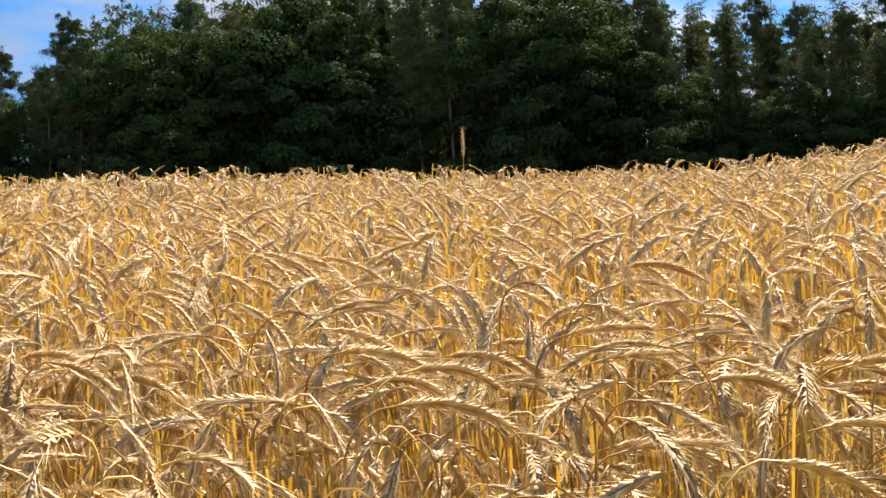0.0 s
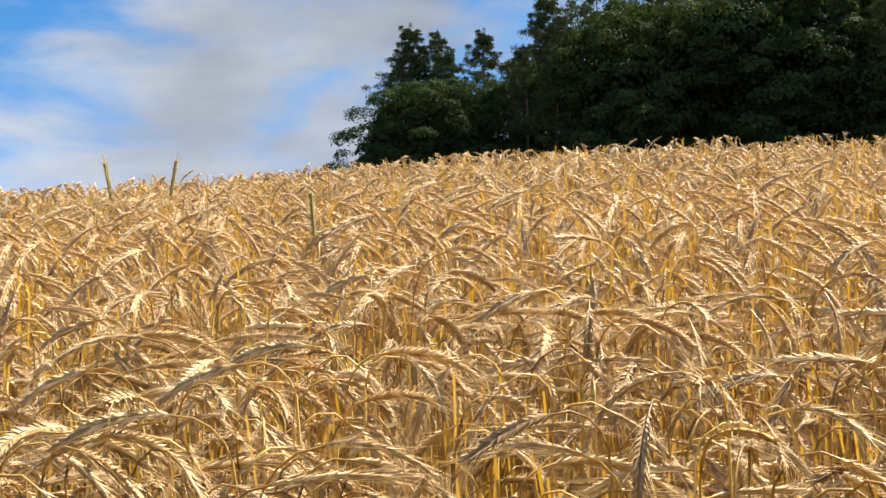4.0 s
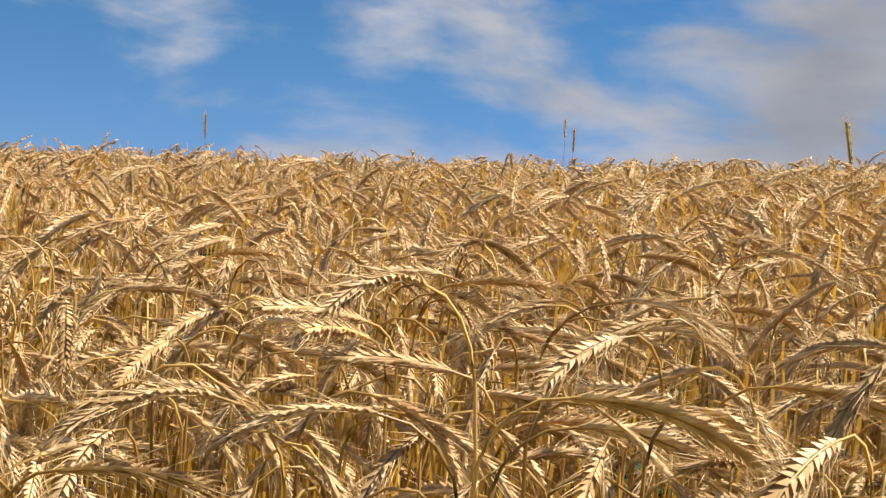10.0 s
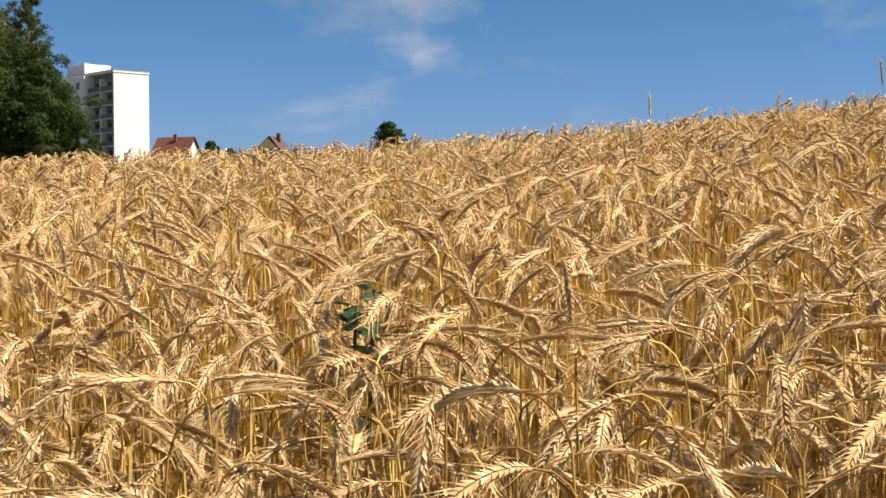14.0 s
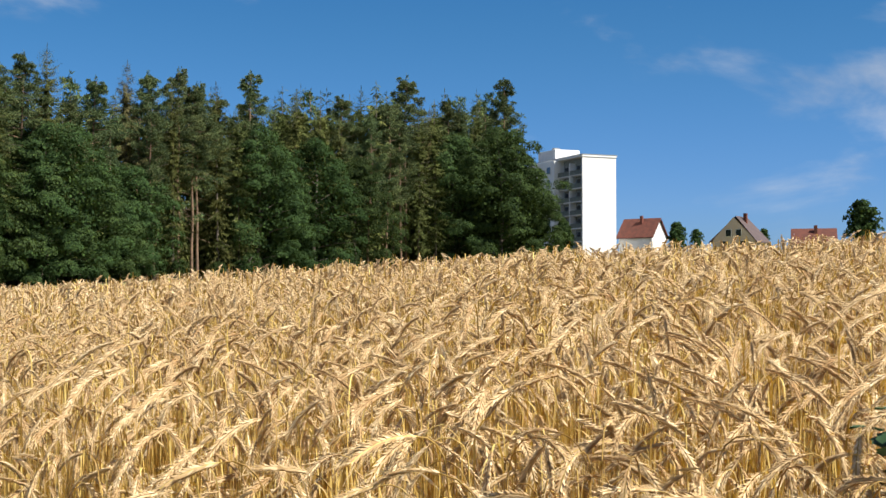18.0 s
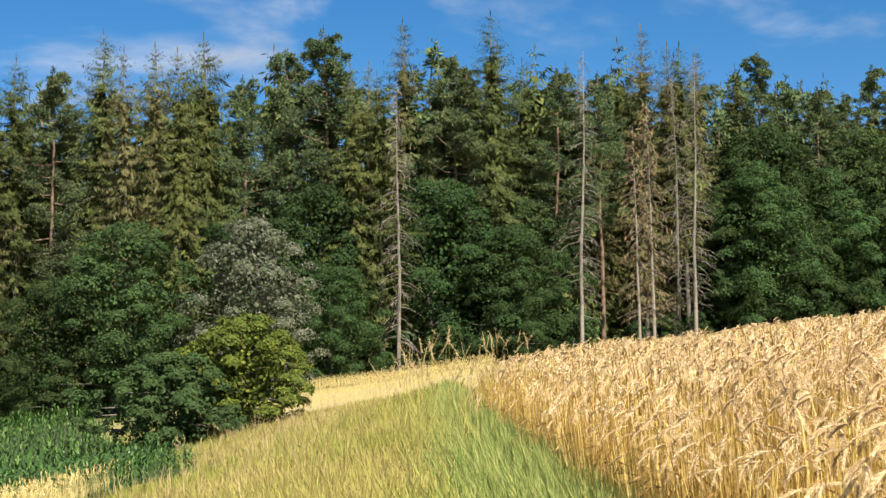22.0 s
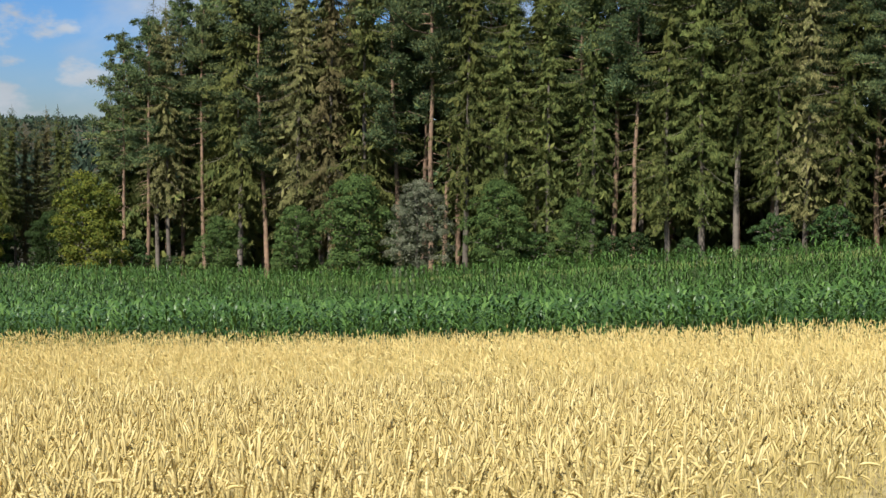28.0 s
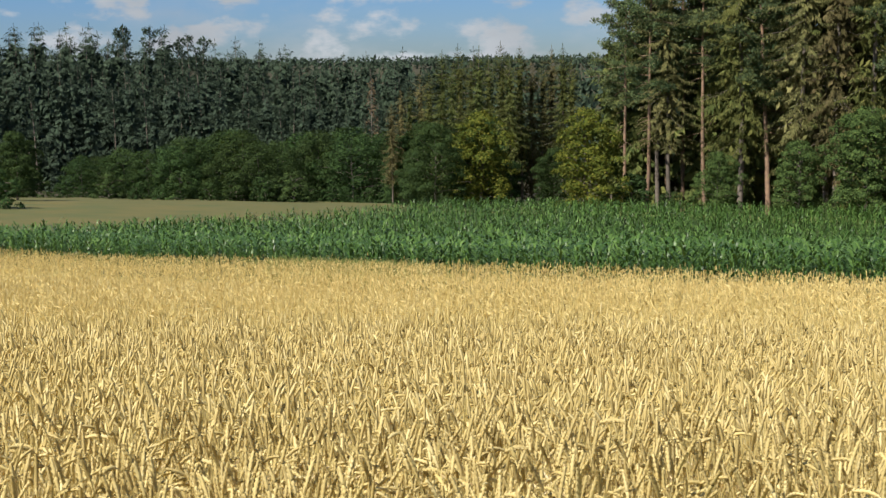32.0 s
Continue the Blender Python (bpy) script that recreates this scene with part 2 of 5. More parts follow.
GRASS_GREEN = material("fresh_grass", (0.22, 0.31, 0.075), (0.30, 0.34, 0.10), 0.65, 1.2, 0.3, 0.3, third=(0.40, 0.38, 0.13), spec=0.15)
SEED = material("grass_seed_heads", (0.48, 0.36, 0.18), (0.38, 0.27, 0.12), 0.8, 9, 0.2, 0.15)
GRASS_PALE = material("pale_weedy_grass", (0.27, 0.28, 0.095), (0.20, 0.24, 0.075), 0.7, 2, 0.25, 0.25, spec=0.15)
# straw litter under the rye, the shade between the stalks put into its colour
SOIL_RYE_SHADED = material("shade_darkened_straw_litter", (0.085, 0.048, 0.016), (0.035, 0.022, 0.009), 0.9, 9, 0.0, 0.0, "object", 0.02)
SOIL_WHEAT = material("wheat_ground", (0.42, 0.34, 0.165), (0.30, 0.235, 0.10), 0.9, 7, 0.0, 0.0, "object", 0.03, patch=(0.12, (0.40, 0.30, 0.10)))
SOIL_GRASS = material("grass_ground", (0.27, 0.225, 0.085), (0.18, 0.175, 0.055), 0.9, 5, 0.0, 0.0, "object", 0.03, patch=(0.3, (0.20, 0.20, 0.05)))
SOIL_CORN = material("maize_ground", (0.035, 0.06, 0.018), (0.06, 0.05, 0.03), 0.9, 4, 0.0, 0.0, "object", 0.03)
SOIL_WOOD = material("forest_floor", (0.035, 0.04, 0.015), (0.05, 0.035, 0.02), 0.95, 1.5, 0.0, 0.0, "object", 0.05)
MEADOW = material("mown_meadow", (0.115, 0.098, 0.032), (0.075, 0.085, 0.027), 0.9, 0.25, 0.0, 0.0, "object", 0.05)
VERGE = material("green_verge", (0.10, 0.13, 0.035), (0.16, 0.15, 0.05), 0.9, 0.8, 0.0, 0.0, "object", 0.05)
SPRUCE = material("spruce_needles", (0.082, 0.096, 0.028), (0.048, 0.064, 0.022), 0.85, 0.5, 0.18, 0.1, third=(0.112, 0.114, 0.035), spec=0.05, each=0.28)
SPRUCE_DRY = material("dry_spruce_needles", (0.122, 0.112, 0.044), (0.075, 0.078, 0.033), 0.85, 0.5, 0.2, 0.08, third=(0.150, 0.128, 0.056), spec=0.05, each=0.28)
PINE = material("pine_needles", (0.088, 0.122, 0.056), (0.052, 0.083, 0.044), 0.85, 0.5, 0.15, 0.08, third=(0.14, 0.155, 0.056), spec=0.05, each=0.28)
LEAF = material("oak_leaves", (0.036, 0.060, 0.023), (0.021, 0.040, 0.016), 0.8, 0.5, 0.22, 0.14, third=(0.049, 0.081, 0.023), spec=0.05, glow=(0.10, 0.15, 0.025), each=0.28)
LEAF_LIGHT = material("fresh_ash_leaves", (0.065, 0.105, 0.032), (0.042, 0.075, 0.024), 0.75, 0.5, 0.22, 0.2, third=(0.090, 0.130, 0.036), spec=0.08)
LEAF_YELLOW = material("yellowing_leaves", (0.105, 0.125, 0.018), (0.06, 0.09, 0.016), 0.7, 0.5, 0.2, 0.25, third=(0.15, 0.14, 0.022), spec=0.1)
LEAF_GREY = material("whitebeam_leaves", (0.10, 0.108, 0.066), (0.06, 0.08, 0.042), 0.7, 0.6, 0.25, 0.12, third=(0.15, 0.145, 0.105), spec=0.1)
FAR_WOOD = material("far_conifers", (0.038, 0.060, 0.032), (0.025, 0.043, 0.026), 0.8, 0.02, 0.35, 0.0)
BROWN = material("dead_needles", (0.17, 0.11, 0.055), (0.11, 0.08, 0.045), 0.8, 0.6, 0.35, 0.1)
BARK_GREY = material("grey_bark", (0.17, 0.14, 0.115), (0.10, 0.085, 0.07), 0.9, 3, 0.2, 0, "object", 0.03)
BARK_PINE = material("pine_bark", (0.26, 0.165, 0.105), (0.16, 0.11, 0.08), 0.9, 2.5, 0.15, 0, "object", 0.03)
BARK_PALE = material("bleached_wood", (0.25, 0.21, 0.175), (0.16, 0.135, 0.11), 0.85, 3, 0.15, 0, "object", 0.02)


# ---------------------------------------------------------------- the lie of the land
NEAR = (0.0471, 0.1612, 0.0264, -0.0221, -0.0287, -0.0087, -0.0102, -0.0048, 0.0116, -0.0044, 0.0082, 0.0034, 0.0029, 0.0033, 0.0018)
FAR = (0.0072, 0.0806, 0.0248, -0.0047, -0.0141, 0.0072, 0.002, -0.0049, -0.0002, -0.0051, 0.0032, 0.0001, 0.0012, 0.0029, 0.0022)


def wave(c, p):
    s = c[0] + 0 * p
    for k in range(1, 8):
        s = s + c[2 * k - 1] * np.cos(k * p) + c[2 * k] * np.sin(k * p)
    return s


def soft_step(v):
    v = np.clip(v, 0, 1)
    return v * v * (3 - 2 * v)


def ground_z(x, y):
    x, y = np.asarray(x, float), np.asarray(y, float)
    r, p = np.hypot(x, y), np.arctan2(-x, y)
    t = np.degrees(p) % 360
    r0 = np.interp(t, (0, 105, 125, 140, 180, 235, 300, 360), (4.5, 4.5, 9, 32, 45, 45, 4.5, 4.5))
    r1 = np.interp(t, (0, 80, 105, 120, 132, 150, 180, 200, 235, 300, 360), (28, 24, 22, 26, 75, 88, 112, 140, 140, 28, 28))
    w = soft_step((r - r0) / (r1 - r0))
    reach = np.where(r < 200, r, 200 + 130 * (1 - np.exp(-np.maximum(r - 200, 0) / 130)))
    hill = 24 * soft_step((r - 260) / 1300) * (0.5 + 0.5 * np.cos(p - radians(205)))
    dip = -np.interp(t, (90, 120, 140, 150), (1.2, 1.0, 0.9, 1.05)) * soft_step((r - np.interp(t, (125, 140), (28, 45))) / 45) * soft_step((t - 90) / 12) * (1 - soft_step((t - 184) / 14))
    lumps = 0.05 * np.sin(x * 0.31 + 1) * np.sin(y * 0.27) * np.clip(r / 20, 0, 1)
    return reach * (wave(NEAR, p) * (1 - w) + wave(FAR, p) * w) + hill + lumps + dip


def spot(turn, r):
    a = np.radians(turn)
    x, y = -np.sin(a) * r, np.cos(a) * r
    return x, y, ground_z(x, y)


def turn_of(x, y):
    return np.degrees(np.arctan2(-x, y)) % 360


# the field edges: s across the grass strip (towards the rye), a along it
CROSS, ALONG = radians(42), radians(132)


def strip_sa(x, y):
    return -math.sin(CROSS) * x + math.cos(CROSS) * y, -math.sin(ALONG) * x + math.cos(ALONG) * y


RYE_S, RYE_END = 1.35, 26.0


def in_rye(x, y):
    s, a = strip_sa(x, y)
    return (s > RYE_S + 0.02 * np.maximum(a, 0) + 0.42 * np.minimum(a, 0) + 0.05 * np.sin(a * 1.7)) & (np.hypot(x, y) > 1.25) & (a < RYE_END + 0.35 * s)


def in_wheat_side(x, y):
    s, a = strip_sa(x, y)
    return s < -4.3 - 0.03 * np.maximum(a, 0) + 0.6 * np.clip((9 - a) / 5, 0, 1)


C1, C2 = (-19.7, -22.6), (40.7, -46.8)


def past_corn_line(x, y):
    dx, dy = C2[0] - C1[0], C2[1] - C1[1]
    return (dx * (y - C1[1]) - dy * (x - C1[0])) / math.hypot(dx, dy) * -1


def forest_r(t):
    return np.interp(t, (60, 86, 90, 98, 106, 115, 124, 132, 142, 151, 160, 170, 177, 189, 196, 197, 205, 260),
                     (400, 235, 220, 185, 155, 128, 105, 95, 88, 90, 97, 105, 112, 125, 132, 165, 172, 260))


def in_corn(x, y):
    t, r = turn_of(x, y), np.hypot(x, y)
    right = np.interp(r, (25, 33, 40, 46, 57, 75), (139.2, 139.6, 140.4, 142.0, 143.3, 143.8))
    far = np.minimum(forest_r(t) * 0.9, np.interp(t, (186, 190, 196, 200, 203.5, 207, 214, 219, 240), (112, 113, 119, 122, 117, 102, 88, 78, 60)))
    return (past_corn_line(x, y) > 0) & (t > right) & (t < 235) & (r < far)


def in_wheat(x, y):
    t, r = turn_of(x, y), np.hypot(x, y)
    s, a = strip_sa(x, y)
    low = in_wheat_side(x, y) & (past_corn_line(x, y) < -0.5) & (t > 100) & (t < 300)
    beyond = (t > 127.3) & (t < 139.5) & (a > 46 + 0.1 * np.maximum(s, 0)) & (r < forest_r(t) - 3) & (s > -4.2)
    return low | beyond


# ---------------------------------------------------------------- mesh helpers
def mesh_of(name, V, F, mats, index=None, smooth=False):
    V, F = np.asarray(V, np.float32), np.asarray(F, np.int32)
    me = bpy.data.meshes.new(name)
    me.vertices.add(len(V))
    me.vertices.foreach_set("co", V.ravel())
    k = F.shape[1]
    me.loops.add(F.size)
    me.loops.foreach_set("vertex_index", F.ravel())
    me.polygons.add(len(F))
    me.polygons.foreach_set("loop_start", np.arange(0, F.size, k, dtype=np.int32))
    for m in mats:
        me.materials.append(m)
    if index is not None:
        me.polygons.foreach_set("material_index", np.asarray(index, np.int32))
    if smooth:
        me.polygons.foreach_set("use_smooth", np.ones(len(F), bool))
    me.update(calc_edges=True)
    return me


UP = np.array([0, 0, 1.0])


class Heap:
    """Triangles gathered up, with the number of their material."""

    def __init__(self):
        self.v, self.f, self.m, self.n = [], [], [], 0

    def add(self, V, F, m=0):
        V, F = np.asarray(V, float), np.asarray(F, int)
        self.v.append(V), self.f.append(F + self.n), self.m.append(np.full(len(F), m))
        self.n += len(V)

    def done(self):
        return np.concatenate(self.v), np.concatenate(self.f), np.concatenate(self.m)

    def tube(self, P, R, sides=5, m=0):
        P, R = np.asarray(P, float), np.asarray(R, float)
        T = np.gradient(P, axis=0)
        T /= np.linalg.norm(T, axis=1)[:, None] + 1e-9
        ref = np.where(np.abs(T[:, 2:3]) > 0.9, np.array([[1.0, 0, 0]]), np.array([[0, 0, 1.0]]))
        A = np.cross(T, ref)
        A /= np.linalg.norm(A, axis=1)[:, None]
        B = np.cross(T, A)
        ang = np.arange(sides) * 2 * np.pi / sides
        V = (P[:, None] + R[:, None, None] * (A[:, None] * np.cos(ang)[None, :, None] + B[:, None] * np.sin(ang)[None, :, None])).reshape(-1, 3)
        F = []
        for i in range(len(P) - 1):
            for j in range(sides):
                a, b = i * sides + j, i * sides + (j + 1) % sides
                F += [(a, b, b + sides), (a, b + sides, a + sides)]
        self.add(V, F, m)

    def leaves(self, C, D, U, long, wide, m=0, fold=0.0):
        """Rhombic leaves or sprays: from C along D, spread along U."""
        n = len(C)
        long, wide = np.broadcast_to(long, n)[:, None], np.broadcast_to(wide, n)[:, None]
        D = D / (np.linalg.norm(D, axis=1)[:, None] + 1e-9)
        U = U - (U * D).sum(1)[:, None] * D
        U = U / (np.linalg.norm(U, axis=1)[:, None] + 1e-9)
        Nn = np.cross(D, U)
        mid = C + D * long * 0.5 + Nn * wide * fold
        V = np.stack([C, mid + U * wide * 0.5, C + D * long, mid - U * wide * 0.5], 1).reshape(-1, 3)
        k = np.arange(n)[:, None] * 4
        F = np.concatenate([k + [0, 1, 2], k + [0, 2, 3]])
        self.add(V, F, m)


def scatter(parts, which, X, Y, Z, turn, size, rng, lean=0.0):
    """Many copies of template plants as one set of triangles."""
    hv, hf, hm, n = [], [], [], 0
    for i, (V, F, M) in enumerate(parts):
        k = np.where(which == i)[0]
        if not len(k):
            continue
        c, s, q = np.cos(turn[k]), np.sin(turn[k]), size[k]
        x = V[None, :, 0] * c[:, None] - V[None, :, 1] * s[:, None]
        y = V[None, :, 0] * s[:, None] + V[None, :, 1] * c[:, None]
        z = np.repeat(V[None, :, 2], len(k), 0)
        if lean:
            x = x + z * rng.normal(0, lean, len(k))[:, None]
            y = y + z * rng.normal(0, lean, len(k))[:, None]
        W = np.stack([x * q[:, None] + X[k][:, None], y * q[:, None] + Y[k][:, None], z * q[:, None] + Z[k][:, None]], -1)
        hv.append(W.reshape(-1, 3))
        hf.append((F[None] + (np.arange(len(k)) * len(V))[:, None, None] + n).reshape(-1, 3))
        hm.append(np.tile(M, len(k)))
        n += len(k) * len(V)
    return np.concatenate(hv), np.concatenate(hf), np.concatenate(hm)


def part(name, me, parent, label=""):
    ob = new(name, me)
    ob.parent = parent
    return tagged(ob, label) if label else ob


# ---------------------------------------------------------------- ground
def build_ground():
    rad = np.concatenate([[0.0], np.geomspace(0.6, 4500, 230)])
    ang = np.radians(np.arange(0, 360, 0.5))
    R, A = np.meshgrid(rad, ang, indexing="ij")
    X, Y = -np.sin(A) * R, np.cos(A) * R
    V = np.stack([X, Y, ground_z(X, Y)], -1).reshape(-1, 3)
    na = len(ang)
    i, j = np.meshgrid(np.arange(len(rad) - 1), np.arange(na), indexing="ij")
    a, b = (i * na + j).ravel(), (i * na + (j + 1) % na).ravel()
    F = np.stack([a, b, b + na, a + na], -1)
    c = V[F].mean(1)
    x, y = c[:, 0], c[:, 1]
    t, r = turn_of(x, y), np.hypot(x, y)
    z = np.zeros(len(F), int)
    # rye ground takes the litter colour with stalk shade painted in
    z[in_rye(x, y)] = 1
    z[in_wheat(x, y)] = 2
    z[in_corn(x, y)] = 3
    z[(r > 70) & (t > 143) & (t < 197) & ~in_corn(x, y) & ~in_wheat(x, y)] = 6
    z[(r > forest_r(t) - 3) & (t > 60) & (t < 197)] = 4
    z[(r > 60) & (t >= 197) & (t < 260) & ~in_corn(x, y) & ~in_wheat(x, y)] = 5
    z[(r > 175) & (t >= 197) & (t < 260)] = 4
    z[(r > 90) & ((t < 26) | (t > 330))] = 4
    g = new("ground", mesh_of("ground", V, F, [SOIL_GRASS, SOIL_RYE_SHADED, SOIL_WHEAT, SOIL_CORN, SOIL_WOOD, MEADOW, VERGE], z, True))
    tagged(g, "rolling farmland with straw litter darkened for shade, dry grass and forest floor", "ground", kind="structure")


build_ground()


# ---------------------------------------------------------------- cereal plants
def bend_path(rng, tall, ear, first, last, steps_stem, steps_ear, share=0.56, neck=0.085):
    """A stalk that stands up and nods over; gives the stem's points and the ear's points with their directions."""
    n_stem = steps_stem
    P, th = [np.array([0.0, 0.0, 0.0])], first
    for i in range(n_stem):
        d = np.array([math.sin(th), 0, math.cos(th)])
        P.append(P[-1] + d * (tall - neck) / n_stem)
    turn_neck = (last - first) * share
    m = 4
    for i in range(m):
        th = first + turn_neck * ((i + 1) / m) ** 1.2
        P.append(P[-1] + np.array([math.sin(th), 0, math.cos(th)]) * neck / m)
    E, D = [P[-1]], []
    for i in range(steps_ear):
        th2 = first + turn_neck + (last - first - turn_neck) * (i + 1) / steps_ear
        d = np.array([math.sin(th2), 0, math.cos(th2)])
        D.append(d)
        E.append(E[-1] + d * ear / steps_ear)
    D.append(D[-1])
    return np.array(P), np.array(E), np.array(D)


OCTA = np.array([(0, 1, 2), (0, 2, 3), (0, 3, 1), (4, 2, 1), (4, 3, 2), (4, 1, 3)])


def grain(h, c, d, out, long, fat, m):
    """A spikelet: a three-sided spindle along d, leaning out."""
    d = d / np.linalg.norm(d)
    o = out - d * np.dot(out, d)
    o = o / np.linalg.norm(o)
    s = np.cross(d, o)
    mid = c + d * long * 0.42
    V = [c, mid + o * fat * 1.1, mid - o * fat * 0.4 + s * fat, mid - o * fat * 0.4 - s * fat, c + d * long]
    h.add(V, OCTA, m)


def ribbon(h, S, fat, m, a):
    w = np.array([math.cos(a), math.sin(a), 0]) * fat
    V = np.concatenate([S + w, S - w])
    n = len(S)
    k = np.arange(n - 1)
    h.add(V, np.concatenate([np.stack([k, k + 1, k + n + 1], -1), np.stack([k, k + n + 1, k + n], -1)]), m)


def awns(h, C, A, long, wide, rng, m):
    """Bristles, one sliver each."""
    n = len(C)
    A = A / np.linalg.norm(A, axis=1)[:, None]
    U = np.cross(A, rng.normal(0, 1, (n, 3)))
    U /= np.linalg.norm(U, axis=1)[:, None]
    V = np.stack([C + U * wide, C - U * wide, C + A * np.broadcast_to(long, n)[:, None]], 1).reshape(-1, 3)
    h.add(V, np.arange(3 * n).reshape(-1, 3), m)


def herringbone(h, E, D, n, long, wide, rng, m, flat=0.0016):
    """Pointed husks in two close rows, like the plaits of a braid, on both faces of an ear."""
    side = np.array([0, 1.0, 0])
    C, A, U, f = [], [], [], []
    roll = rng.uniform(-0.9, 0.9)
    for i in range(n):
        for s in (1, -1):
            u = min((i + (0.5 if s < 0 else 0)) / n, 0.97) * (len(E) - 1)
            j = min(int(u), len(E) - 2)
            c, d = E[j] + (E[j + 1] - E[j]) * (u - j), D[j]
            up = np.cross(side, d)
            a = math.cos(roll) * side + math.sin(roll) * up
            b = math.cos(roll) * up - math.sin(roll) * side
            fat = 0.62 + 0.5 * math.sin(math.pi * min(1, (i + 2.2) / (n + 2.2)))
            for g in (1, -1):
                o = 0.55 * a * s + 0.75 * b * g
                C.append(c + b * g * flat + a * s * flat * 0.8)
                A.append(d + 0.36 * a * s + 0.10 * b * g + rng.normal(0, 0.05, 3))
                U.append(np.cross(d, o)), f.append(fat)
    f, C, A = np.array(f), np.array(C), np.array(A)
    h.leaves(C, A, np.array(U), long * f, wide * f, m, 0.5)
    return C + A * (long * f * 0.8)[:, None], A


def rye_plant(seed, level):
    rng = np.random.default_rng(seed)
    h = Heap()
    tall, ear = (rng.uniform(0.84, 0.96) if seed % 4 == 1 else rng.uniform(0.96, 1.07)), rng.uniform(0.090, 0.132)
    if seed % 8 == 3:
        ear = 0.155
    last = radians(rng.choice([rng.uniform(95, 125), rng.uniform(122, 152), rng.uniform(150, 178)], p=[0.08, 0.34, 0.58]))
    n = {0: 12, 1: 8, 2: 5, 3: 3, 4: 2}[level]
    S, E, D = bend_path(rng, tall, ear, radians(rng.uniform(-3, 9)), last, 3 if level == 0 else 2, n, rng.uniform(0.55, 0.8), rng.uniform(0.06, 0.11))
    if level == 0:
        h.tube(S, np.linspace(0.0020, 0.0013, len(S)), 3, 2)
        h.tube(E, np.full(len(E), 0.0019), 3, 2)
        C, A = herringbone(h, E, D, int(ear / 0.0066), 0.0170, 0.0050, rng, 0, 0.0015)
        k = rng.permutation(len(C))[: int(len(C) * 0.8)]
    else:
        pick = {1: None, 2: [0, 2, 4, 6], 3: [0, 4, 6], 4: [1, 4, 6]}[level]
        ribbon(h, S if pick is None else S[pick], (0, 0.0017, 0.0019, 0.0024, 0.0034)[level], 2, rng.uniform(0, 3.14))
        C, A = herringbone(h, E, D, (0, int(ear / 0.0090), 8, 4, 2)[level], (0, 0.0185, 0.0205, 0.032, 0.058)[level], (0, 0.0052, 0.0060, 0.0098, 0.015)[level], rng, 0)
        k = rng.integers(0, len(C), (0, 30, 15, 6, 3)[level])
    awns(h, C[k], A[k] + rng.normal(0, 0.10, (len(k), 3)), rng.uniform(0.022, 0.052, len(k)), (0.00042, 0.0006, 0.0009, 0.0014, 0.0026)[level], rng, 1)
    if level < 2 and rng.random() < 0.55:
        z, a = rng.uniform(0.3, 0.9), rng.uniform(0, 6.28)
        P = np.array([0, 0, z * tall])
        d = np.array([[math.cos(a), math.sin(a), rng.uniform(-0.4, 0.9)]])
        l = rng.uniform(0.05, 0.11)
        h.leaves(P[None], d, np.array([[0.3, 0.2, 1.0]]), l, 0.007, 3, 0.3)
        h.leaves(P[None] + d * l * 0.8, d * (0.8, 0.8, 0) - UP * rng.uniform(0.5, 1.6), np.array([[0.3, 0.9, 0.2]]), l * 1.1, 0.006, 3, 0.3)
    return h.done()


def rye_straw(seed):
    """The lower stalks and withered leaves between the ears."""
    rng = np.random.default_rng(seed)
    h = Heap()
    for i in range(3):
        o = np.array([rng.normal(0, 0.04), rng.normal(0, 0.04), 0])
        top = o + np.array([rng.normal(0, 0.05), rng.normal(0, 0.05), rng.uniform(0.55, 0.95)])
        ribbon(h, np.array([o, (o + top) / 2, top]), 0.0017, 2, rng.uniform(0, 3.14))
    for i in range(5):
        z, a = rng.uniform(0.15, 0.72), rng.uniform(0, 6.28)
        h.leaves(np.array([[0, 0, z]]), np.array([[math.cos(a), math.sin(a), rng.uniform(-1.6, 0.6)]]), rng.normal(0, 1, (1, 3)), rng.uniform(0.1, 0.22), 0.010, 4, 0.3)
    return h.done()


def field_points(rng, count, r0, r1, t0, t1, inside):
    """Random spots in a ring sector that lie inside a field."""
    r = np.sqrt(rng.uniform(r0 * r0, r1 * r1, count))
    t = np.radians(rng.uniform(t0, t1, count))
    x, y = -np.sin(t) * r, np.cos(t) * r
    k = inside(x, y)
    return x[k], y[k]


